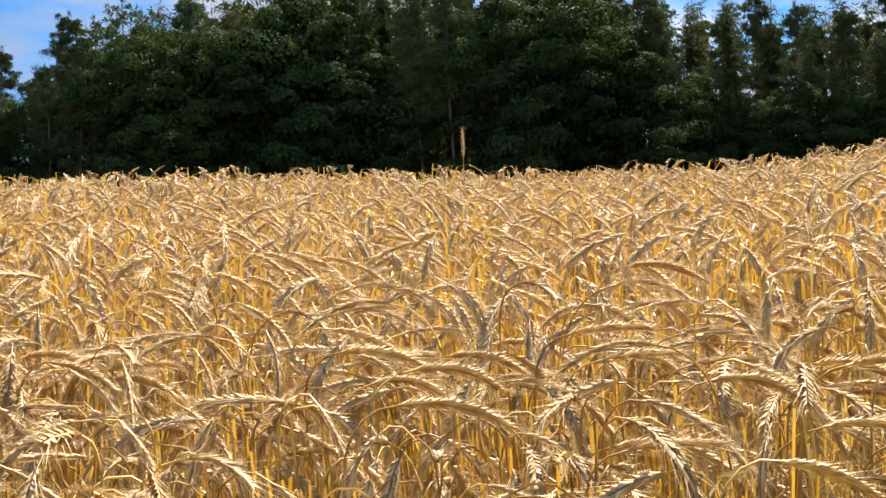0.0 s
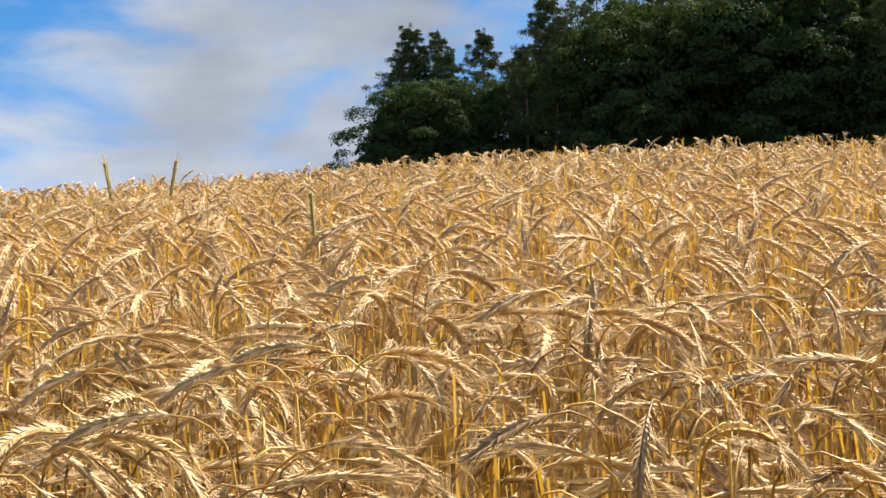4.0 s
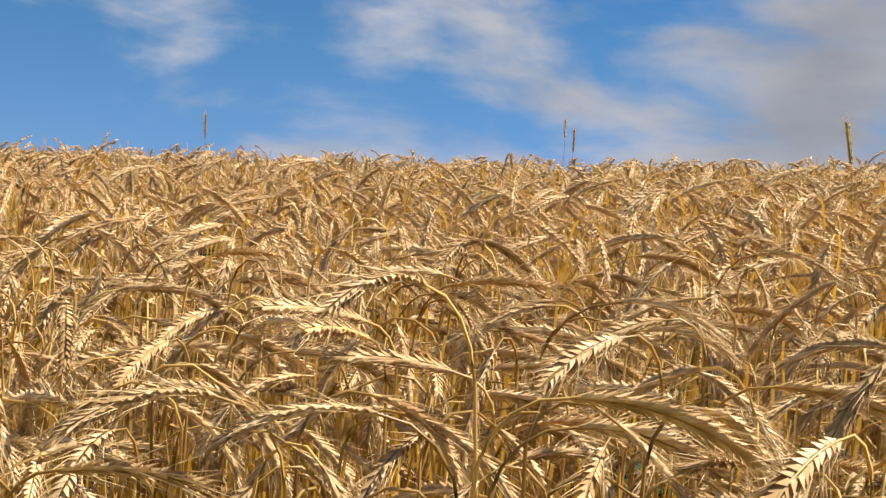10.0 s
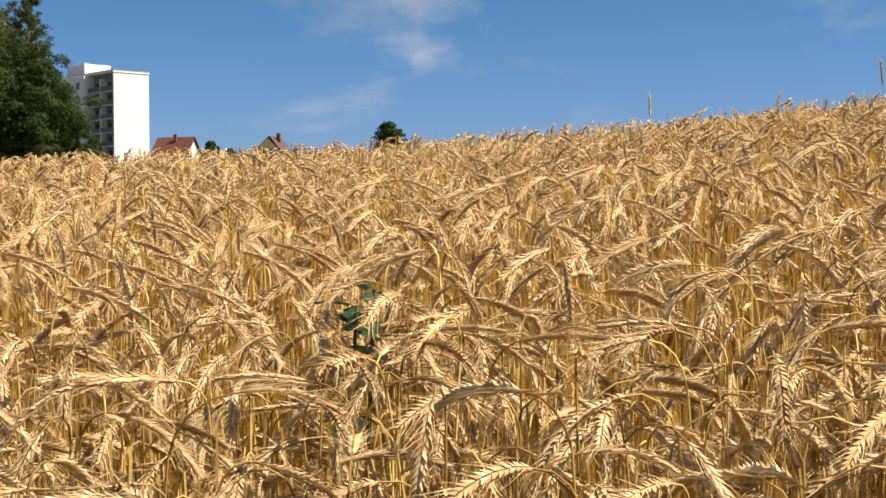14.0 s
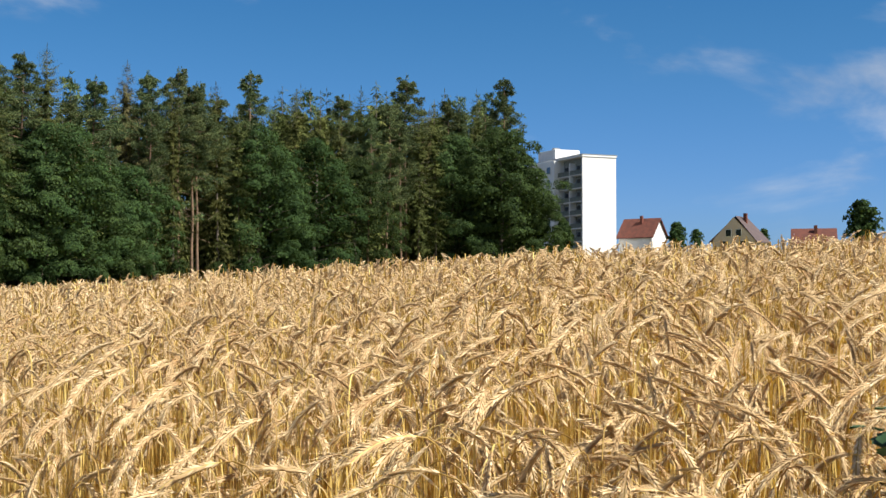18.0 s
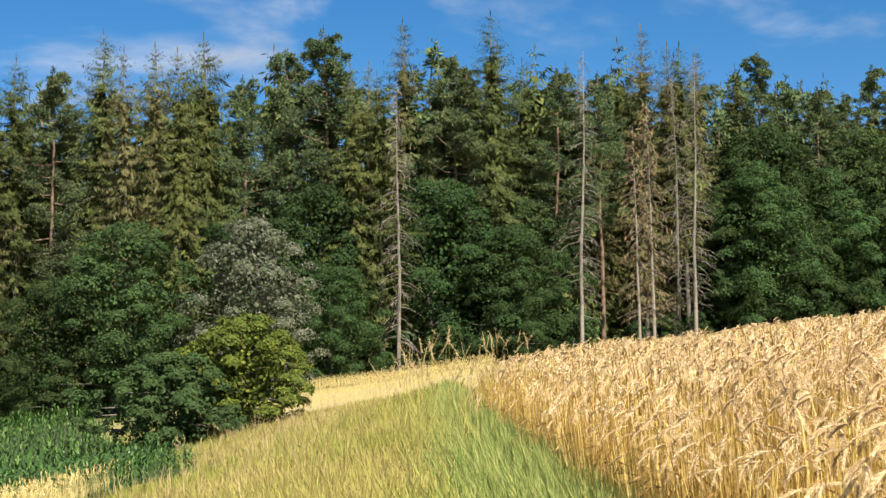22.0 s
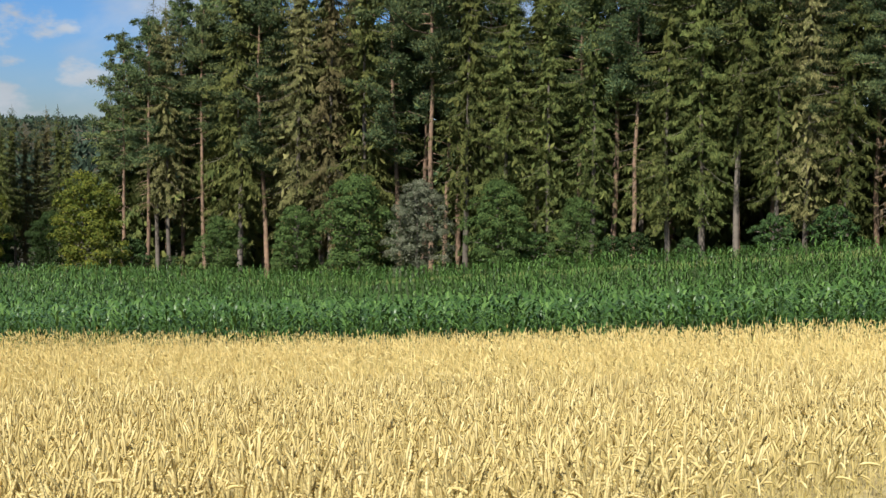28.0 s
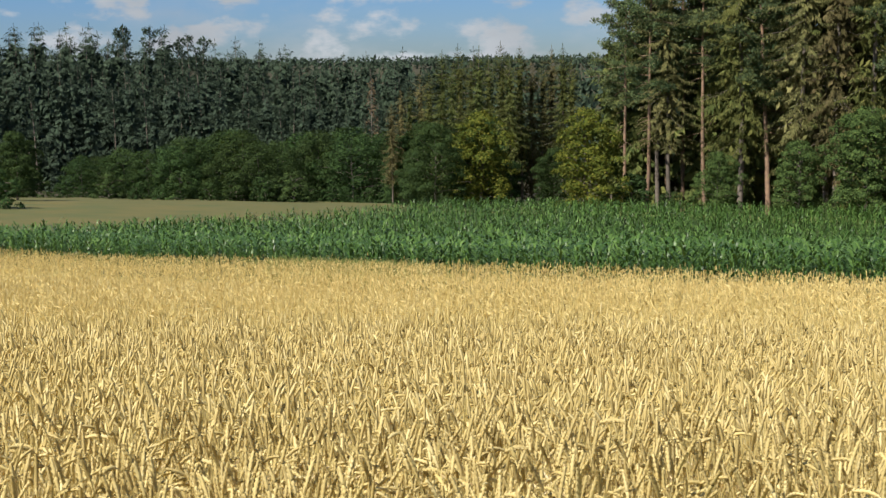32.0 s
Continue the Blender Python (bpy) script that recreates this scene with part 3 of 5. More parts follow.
def build_rye():
    rng = np.random.default_rng(5)
    near = [rye_plant(i, 0) for i in range(22)]
    mid = [rye_plant(40 + i, 1) for i in range(18)]
    far = [rye_plant(80 + i, 2) for i in range(16)]
    rear = [rye_plant(120 + i, 3) for i in range(14)]
    last = [rye_plant(220 + i, 4) for i in range(12)]
    straw = [rye_straw(160 + i) for i in range(8)]
    V, F, M, n = [], [], [], 0
    for plants, dens, r0, r1 in ((near, 330, 1.1, 2.8), (mid, 280, 2.8, 4.8), (far, 190, 4.8, 8.0), (rear, 105, 8.0, 14), (last, 30, 14, 34), (straw, 450, 1.1, 4.6)):
        area = math.pi * (r1 * r1 - r0 * r0) * 160 / 360
        x, y = field_points(rng, int(area * dens), r0, r1, -26, 134, in_rye)
        k = len(x)
        # the nod goes with the wind, mostly one way
        turn = np.where(rng.random(k) < 0.3, rng.normal(radians(WIND), 0.75, k), rng.uniform(0, 6.283, k))
        size = rng.normal(1.0, 0.035, k).clip(0.86, 1.06) * np.interp(turn_of(x, y), (0, 20, 30, 45, 58, 68, 76, 81, 87, 93, 340, 360), (1.06, 1.06, 1.065, 1.075, 1.06, 1.03, 1.03, 1.05, 1.06, 1.02, 1.06, 1.06))
        e, a = strip_sa(x, y)
        size = size * np.where(a > 2.0, np.interp(e - RYE_S - 0.02 * a, (0, 0.5), (0.84, 1.0)), 1.0)
        v, f, m = scatter(plants, rng.integers(0, len(plants), k), x, y, ground_z(x, y) - 0.01, turn, size, rng, 0.06)
        V.append(v), F.append(f + n), M.append(m)
        n += len(v)
    # bare stalks standing along the path
    a = rng.uniform(2.5, RYE_END, 5200)
    e = RYE_S + 0.02 * a + 0.05 * np.sin(a * 1.7) + rng.uniform(0.02, 0.8, len(a))
    x, y = -math.sin(CROSS) * e - math.sin(ALONG) * a, math.cos(CROSS) * e + math.cos(ALONG) * a
    v, f, m = scatter(straw, rng.integers(0, len(straw), len(a)), x, y, ground_z(x, y) - 0.01, rng.uniform(0, 6.283, len(a)), rng.uniform(0.7, 1.0, len(a)), rng, 0.08)
    V.append(v), F.append(f + n), M.append(m)
    ob = new("rye_crop", mesh_of("rye_crop", np.concatenate(V), np.concatenate(F), [RYE_EAR, RYE_AWN, RYE_STEM, RYE_LEAF, RYE_DEAD], np.concatenate(M)))
    tagged(ob, "ripe golden rye with bearded nodding ears on a slope", "rye field", kind="stuff")


WIND = 15.0
build_rye()


def wheat_plant(seed, level):
    rng = np.random.default_rng(seed)
    h = Heap()
    tall, ear = rng.uniform(0.70, 0.88), rng.uniform(0.080, 0.108)
    last = radians(rng.choice([rng.uniform(4, 32), rng.uniform(28, 65), rng.uniform(65, 130)], p=[0.48, 0.34, 0.18]))
    S, E, D = bend_path(rng, tall, ear, radians(rng.uniform(-4, 8)), last, 2, (14, 4, 3)[level])
    if level == 0:
        ribbon(h, S[1:], 0.0019, 1, rng.uniform(0, 3.14))
        h.tube(E, [(0.0068 if i % 2 else 0.0042) * (0.7 + 0.4 * math.sin(math.pi * (i + 1) / 16)) for i in range(15)], 5, 0)
        herringbone(h, E, D, 6, 0.0150, 0.0065, rng, 0, 0.0038)
        z = rng.uniform(0.5, 0.85)
        a = rng.uniform(0, 6.28)
        h.leaves(np.array([[0, 0, z * tall]]), np.array([[math.cos(a), math.sin(a), 0.6]]), np.array([[0.3, 0.2, 1.0]]), 0.15, 0.007, 2, 0.3)
    else:
        if level == 1:
            h.tube(E, [0.004, 0.0082, 0.0062, 0.0080, 0.003], 4, 0)
        else:
            for w in (0.3, 1.9):
                u = np.array([[math.cos(w), math.sin(w), 0]])
                h.leaves(E[:1], (E[-1] - E[0])[None], u, np.linalg.norm(E[-1] - E[0]) * 1.15, 0.015, 0)
        q = np.array([[0, 0, tall * 0.45]])
        h.leaves(q, S[-1][None] - q, np.array([[0.3, 1.0, 0]]), np.linalg.norm(S[-1] - q[0]), 0.006, 1)
        a = rng.uniform(0, 6.28)
        h.leaves(np.array([[0, 0, tall * 0.6]]), np.array([[math.cos(a), math.sin(a), 0.9]]), np.array([[0.3, 0.2, 1.0]]), 0.15, 0.007, 1, 0.3)
    return h.done()


def build_wheat():
    rng = np.random.default_rng(6)
    near = [wheat_plant(i, 0) for i in range(12)]
    mid = [wheat_plant(30 + i, 1) for i in range(10)]
    far = [wheat_plant(60 + i, 2) for i in range(10)]
    V, F, M, n = [], [], [], 0
    for plants, dens, r0, r1, t0, t1 in ((near, 330, 3.5, 6.2, 150, 226), (mid, 200, 6.2, 13, 142, 226), (far, 105, 13, 26, 140, 226), (far, 34, 26, 64, 138, 226), (far, 14, 46, 120, 122, 140)):
        area = math.pi * (r1 * r1 - r0 * r0) * (t1 - t0) / 360
        x, y = field_points(rng, int(area * dens), r0, r1, t0, t1, in_wheat)
        k = len(x)
        size = rng.normal(1.0, 0.05, k)
        v, f, m = scatter(plants, rng.integers(0, len(plants), k), x, y, ground_z(x, y) - 0.01, rng.uniform(0, 6.283, k), size, rng, 0.07)
        V.append(v), F.append(f + n), M.append(m)
        n += len(v)
    ob = new("wheat_crop", mesh_of("wheat_crop", np.concatenate(V), np.concatenate(F), [WHEAT_EAR, WHEAT_STEM, RYE_LEAF], np.concatenate(M)))
    tagged(ob, "ripe pale golden beardless wheat with upright ears", "wheat field", kind="stuff")


build_wheat()


def corn_plant(seed, level):
    rng = np.random.default_rng(seed)
    h = Heap()
    tall = rng.uniform(1.25, 1.45)
    h.tube([(0, 0, 0), (0.02, 0, tall * 0.5), (0.0, 0.01, tall * 0.9)], [0.016, 0.013, 0.005], 3, 0)
    n = 9 if level == 0 else 7
    for i in range(n):
        z = tall * (0.22 + 0.74 * i / (n - 1))
        a = (i % 2) * math.pi + rng.normal(0, 0.35)
        long = rng.uniform(0.5, 0.8) * (1.0 if level == 0 else 1.1) * (1 if i < n - 2 else 0.65)
        w = rng.uniform(0.055, 0.08) * (1.0 if level == 0 else 1.1)
        d = np.array([math.cos(a), math.sin(a), 0])
        s = np.array([-math.sin(a), math.cos(a), 0])
        steps = 4 if level == 0 else 2
        P = np.array([0, 0, z])
        th = rng.uniform(0.35, 0.7)
        rows = []
        for k in range(steps + 1):
            u = k / steps
            rows.append((P.copy(), w * (0.6 + 0.8 * u if u < 0.5 else 2.0 * (1 - u))))
            P = P + (d * math.sin(th) + np.array([0, 0, math.cos(th)])) * long / steps
            th += rng.uniform(1.5, 2.3) / steps
        V, F = [], []
        for P, q in rows:
            V += [P + s * q * 0.5, P - s * q * 0.5]
        for k in range(steps):
            F += [(2 * k, 2 * k + 1, 2 * k + 3), (2 * k, 2 * k + 3, 2 * k + 2)]
        h.add(V, F, 0)
    return h.done()


def build_corn():
    rng = np.random.default_rng(7)
    near = [corn_plant(i, 0) for i in range(10)]
    far = [corn_plant(20 + i, 1) for i in range(10)]
    dx, dy = C2[0] - C1[0], C2[1] - C1[1]
    q = math.hypot(dx, dy)
    ux, uy = dx / q, dy / q
    nx, ny = uy, -ux
    V, F, M, n = [], [], [], 0
    for plants, rows, gap in ((near, [0.75 * i + 0.3 for i in range(8)], 0.22), (far, [6.3 + 0.9 * i for i in range(20)], 0.42), (far, [24.5 + 1.1 * i for i in range(66)], 0.52)):
        xs, ys = [], []
        for row in rows:
            k = np.arange(-30, 130, gap)
            k = k + rng.normal(0, 0.05, len(k))
            off = row + rng.normal(0, 0.06, len(k))
            xs.append(C1[0] + ux * k + nx * off), ys.append(C1[1] + uy * k + ny * off)
        x, y = np.concatenate(xs), np.concatenate(ys)
        ok = in_corn(x, y)
        x, y = x[ok], y[ok]
        k = len(x)
        v, f, m = scatter(plants, rng.integers(0, len(plants), k), x, y, ground_z(x, y) - 0.02, rng.uniform(0, 6.283, k), rng.normal(1.0, 0.07, k) * np.interp(turn_of(x, y), (139, 143, 150, 160), (0.5, 0.68, 0.85, 1)), rng, 0.03)
        V.append(v), F.append(f + n), M.append(m)
        n += len(v)
    ob = new("maize_crop", mesh_of("maize_crop", np.concatenate(V), np.concatenate(F), [CORN_LEAF], np.concatenate(M)))
    tagged(ob, "dense green maize in rows below the wheat", "maize field", kind="stuff")


build_corn()


# ---------------------------------------------------------------- grass strip
def build_grass():
    rng = np.random.default_rng(8)
    for name, mat, count, label in (("dry_grass", GRASS_DRY, 125000, "tall dry golden grass on the field path"),
                                    ("green_grass", GRASS_GREEN, 32000, "fresh green grass along the edge of the rye"),
                                    ("seeding_grass", SEED, 3200, "thin tan grass stalks gone to seed on the field path")):
        a = rng.uniform(2 if mat is SEED else -3, 47 if mat is GRASS_GREEN else 62, count * 2)
        if mat is GRASS_GREEN:
            s = RYE_S + 0.02 * a - np.abs(rng.normal(0, 0.42, len(a))) + 0.15
        else:
            s = rng.uniform(-11, 1, len(a))
            s = np.where(s > 0, s * (RYE_S + 0.02 * a), s)
        x = -math.sin(CROSS) * s - math.sin(ALONG) * a
        y = math.cos(CROSS) * s + math.cos(ALONG) * a
        ok = ~in_wheat(x, y) & ~in_corn(x, y) & (np.hypot(x, y) > 1.0)
        if mat is SEED:
            ok &= s < rng.uniform(-2.5, 0.5, len(a))
        if mat is GRASS_GREEN:
            ok &= rng.random(len(a)) < np.interp(a, (5, 22, 34), (1, 0.9, 0.1))
        x, y, a = x[ok][:count], y[ok][:count], a[ok][:count]
        k = len(x)
        C = np.stack([x, y, ground_z(x, y) - 0.02], -1)
        D = np.stack([rng.normal(0, 0.42, k), rng.normal(0, 0.42, k), np.ones(k)], -1)
        h = Heap()
        long = rng.uniform(0.16, 0.46, k) if mat is GRASS_DRY else rng.uniform(0.25, 0.6, k)
        if mat is SEED:
            # slender stems, each with a loose panicle
            D = D * (0.5, 0.5, 1)
            tip = C + D / np.linalg.norm(D, axis=1)[:, None] * (long * 1.15)[:, None]
            for i in range(3):
                h.leaves(tip - D * (0.05 * i), D + rng.normal(0, 0.35, (k, 3)), rng.normal(0, 1, (k, 3)), rng.uniform(0.04, 0.10, k), 0.005 * np.interp(np.hypot(x, y), (5, 40), (0.7, 2.2)), 0, 0.3)
            long = long * 1.15
        h.leaves(C, D, rng.normal(0, 1, (k, 3)), long, rng.uniform(0.005, 0.013, k) * np.interp(np.hypot(x, y), (5, 40), (0.8, 2.6)), 0, 0.5)
        V, F, M = h.done()
        tagged(new(name, mesh_of(name, V, F, [mat], M)), label, "grass", kind="stuff")


build_grass()


def build_fringe():
    """A weedy margin between the wheat and the maize."""
    rng = np.random.default_rng(9)
    x, y = field_points(rng, 260000, 30, 60, 203.5, 209.5, lambda x, y: (past_corn_line(x, y) > -0.9) & (past_corn_line(x, y) < 0.15))
    k = len(x)
    C = np.stack([x, y, ground_z(x, y) - 0.02], -1)
    D = np.stack([rng.normal(0, 0.4, k), rng.normal(0, 0.4, k), np.ones(k)], -1)
    h = Heap()
    h.leaves(C, D, rng.normal(0, 1, (k, 3)), rng.uniform(0.6, 1.05, k), rng.uniform(0.02, 0.035, k), 0, 0.5)
    V, F, M = h.done()
    tagged(new("weedy_margin", mesh_of("weedy_margin", V, F, [GRASS_PALE], M)), "pale green weedy grass between wheat and maize", "grass", kind="stuff")


build_fringe()


# ---------------------------------------------------------------- trees
def tree_parts(name, trunk, crown, bark, foliage, label):
    if not label:
        cv, cf, cm = crown.done()
        tv, tf, tm = trunk.v[0], trunk.f[0], trunk.m[0]
        return np.concatenate([cv, tv]), np.concatenate([cf, tf + len(cv)]), np.concatenate([cm, tm + 1])
    e = new(name)
    tv, tf, tm = trunk.done()
    k = len(trunk.f[0])
    part("trunk", mesh_of("trunk", trunk.v[0], trunk.f[0], [bark], None, True), e)
    if len(tf) > k:
        n = len(trunk.v[0])
        boughs = part("branchwork", mesh_of("branchwork", tv[n:], tf[k:] - n, [bark], None, True), e)
        tagged(boughs, kind="stuff")
    if crown is not None:
        cv, cf, cm = crown.done()
        part("crown", mesh_of("crown", cv, cf, foliage if isinstance(foliage, list) else [foliage], cm), e)
    return tagged(e, label, "tree")


def trunk_line(rng, h, bendy=0.01):
    k = 7
    P = np.zeros((k, 3))
    P[:, 2] = np.linspace(0, h, k)
    P[:, :2] = np.cumsum(rng.normal(0, h * bendy, (k, 2)), 0)
    P[0, :2] = 0
    return P


def on_line(P, z):
    return np.array([np.interp(z, P[:, 2], P[:, i]) for i in range(3)])


def facing(rng, N, n, loose=0.35):
    """Directions lying in the face of a spray: along it and across it, for sprays that look towards N."""
    N = N + rng.normal(0, loose, (n, 3))
    N = N / np.linalg.norm(N, axis=1)[:, None]
    return N


def spruce(seed, h, low=0.1, thin=1.0, mat=None, bark=None, wide=0.16, big=1.0, hang=0.7, label="tall dark green spruce with drooping branches"):
    """A straight trunk with whorls of drooping boughs, each hung with flat sprays."""
    rng = np.random.default_rng(seed)
    T, C = Heap(), Heap()
    P = trunk_line(rng, h, 0.003)
    T.tube(P, np.linspace(0.2, 0.012, len(P)) * h / 22, 7, 0)
    whorls = int(h * 1.75 / big ** 0.4)
    B_, D_, N_, S_ = [], [], [], []
    bare = rng.uniform(0, 6.283)
    extra = 14 if label else 6
    for w in range(whorls + extra):
        u = (w + rng.uniform(0, 0.6)) / whorls if w < whorls else 0.78 + 0.22 * (w - whorls + 0.5) / extra
        z = h * (low + (0.99 - low) * u)
        shape = min(1.0, ((1 - u) / 0.6) ** 0.72) * (0.72 + 0.28 * min(1, u / 0.25))
        L = (h * wide * 0.82 * shape + 0.12) * rng.uniform(0.78, 1.15)
        c = on_line(P, z)
        per = max(6, int((9 - 3 * u) * thin)) if label else 3
        for k in range(per):
            a = rng.uniform(0, 6.283)
            if rng.random() < 0.1 + 0.22 * (1 - u) * (math.cos(a - bare) > 0.3):
                continue
            l = L * rng.uniform(0.55, 1.15)
            d = np.array([math.cos(a), math.sin(a), 0])
            droop = np.interp(u, (0, 0.5, 0.85, 1), (0.75, 0.45, 0.05, -0.5))
            n = max(3, int(l / (0.072 * big)) + 1)
            q = np.linspace(0.12, 1.0, n)
            B = c + d * (q * l)[:, None] + UP * (-droop * l * q ** 1.3 + 0.2 * l * np.maximum(q - 0.65, 0) * 3)[:, None]
            if k == 0 and u < 0.85:
                T.tube([c, B[n // 2], B[-1]], [0.03, 0.02, 0.006], 3, 0)
            across = np.array([-d[1], d[0], 0])
            small = min(1.0, max(0.6, l / 1.2))
            for g in (-1, 1):
                D = d * 0.5 + across * g * rng.uniform(0.2, 0.8, (n, 1)) - UP * rng.uniform(0.1, 0.5 + hang, (n, 1)) * small
                B_.append(B + rng.normal(0, 0.05 * small, (n, 3))), D_.append(D)
                N_.append(np.repeat((d * 0.8 + UP * 0.6 + across * g * 0.25)[None], n, 0))
                S_.append(rng.uniform(0.14, 0.40, n) * small)
    B, D, Nn, S = np.concatenate(B_), np.concatenate(D_), np.concatenate(N_), np.concatenate(S_) * big
    Nn = facing(rng, Nn, len(B), 0.38)
    C.leaves(B, D, np.cross(Nn, D), S, S * (0.145 if big < 1.1 else 0.2), 0, 0.15)
    # the shaded inside of the crown
    n = 900 if label else 420
    q = rng.random(n)
    z = h * (low + (0.86 - low) * q)
    o = rng.normal(0, 1, (n, 3)) * (1, 1, 0)
    o = o / np.linalg.norm(o, axis=1)[:, None] * (h * wide * np.minimum(0.8, (1 - q)) * rng.uniform(0.05, 0.5, n))[:, None]
    C.leaves(np.stack([np.interp(z, P[:, 2], P[:, 0]), np.interp(z, P[:, 2], P[:, 1]), z], -1) + o, rng.normal(0, 0.6, (n, 3)) - UP, rng.normal(0, 1, (n, 3)), *((0.6, 0.24) if label else (1.3, 0.8)), 0)
    C.leaves(np.repeat(P[-1:], 3, 0) - UP * 0.45, rng.normal(0, 0.05, (3, 3)) + UP, rng.normal(0, 1, (3, 3)), 0.8, 0.07, 0)
    return tree_parts("spruce", T, C, bark or BARK_GREY, mat or SPRUCE, label)


def pine(seed, h, bare=0.45, label="tall pine with a reddish trunk and blue-green crown", tufts=21000, mat=None, big=1.0):
    """A bare trunk that carries crooked limbs, each with many small tufts of needles."""
    rng = np.random.default_rng(seed)
    T, C = Heap(), Heap()
    P = trunk_line(rng, h * 0.97, 0.006)
    T.tube(P, np.linspace(0.19, 0.045, len(P)) * h / 22, 7, 0)
    limbs, per = (38, 5) if label else (24, 3)
    n = max(8, tufts // (limbs * per))

    def tuft(m, R, n):
        o = rng.normal(0, 1, (n, 3))
        o /= np.linalg.norm(o, axis=1)[:, None]
        o[:, 2] = np.where(o[:, 2] < -0.35, -o[:, 2], o[:, 2])
        B = m + o * R * rng.uniform(0.25, 1.0, (n, 1))
        D = o + UP * 0.5 + rng.normal(0, 0.55, (n, 3))
        Nn = facing(rng, o * (1, 1, 1.2) + UP * 0.35, n, 0.4)
        C.leaves(B, D, np.cross(Nn, D), big * rng.uniform(0.13, 0.27, n), big * rng.uniform(0.045, 0.075, n), 0, 0.2)
        k = n // 4
        C.leaves(m + rng.normal(0, 0.4, (k, 3)) * R - UP * 0.05, rng.normal(0, 1, (k, 3)), rng.normal(0, 1, (k, 3)), 0.28 * big, 0.085 * big, 0)

    for i in range(limbs):
        u = (i + rng.random()) / limbs
        z = h * (bare + (0.955 - bare) * u)
        c = on_line(P, z)
        a = i * 2.4 + rng.normal(0, 0.6)
        L = h * 0.135 * (0.5 + 0.6 * math.sin(math.pi * min(1, 0.25 + 0.7 * u))) * (1.05 - 0.62 * u ** 2.2) * rng.uniform(0.45, 1.15)
        d = np.array([math.cos(a), math.sin(a), 0])
        lift = rng.uniform(-0.25, 0.25) + 0.55 * u
        knee = c + d * L * 0.5 + UP * L * lift * 0.2 + rng.normal(0, 0.12, 3)
        tip = c + d * L + UP * L * lift
        T.tube([c, knee, tip], [0.05, 0.032, 0.012], 3, 0)
        for k in range(per):
            q = rng.uniform(0.35, 1.05)
            m = (c + (knee - c) * q * 2 if q < 0.5 else knee + (tip - knee) * (q - 0.5) * 2) + rng.normal(0, 0.30, 3) * (1, 1, 0.7)
            tuft(m, np.array([0.62, 0.62, 0.36]) * rng.uniform(0.6, 1.2) * h / 22 * (1.1 - 0.6 * u * u), n)
    for k in range(4):
        tuft(P[-1] + UP * (0.15 - 0.45 * k) + rng.normal(0, 0.04 + 0.08 * k, 3) * (1, 1, 0.3), np.array([0.10 + 0.09 * k, 0.10 + 0.09 * k, 0.46]), n // 3)
    for i in range(14):
        z = h * rng.uniform(0.18, bare + 0.1)
        c, a = on_line(P, z), rng.uniform(0, 6.283)
        d = np.array([math.cos(a), math.sin(a), -0.2]) * rng.uniform(0.5, 1.8)
        T.tube([c, c + d * 0.6, c + d - UP * 0.2], [0.03, 0.02, 0.006], 3, 0)
    return tree_parts("pine", T, C, BARK_PINE, mat or PINE, label)


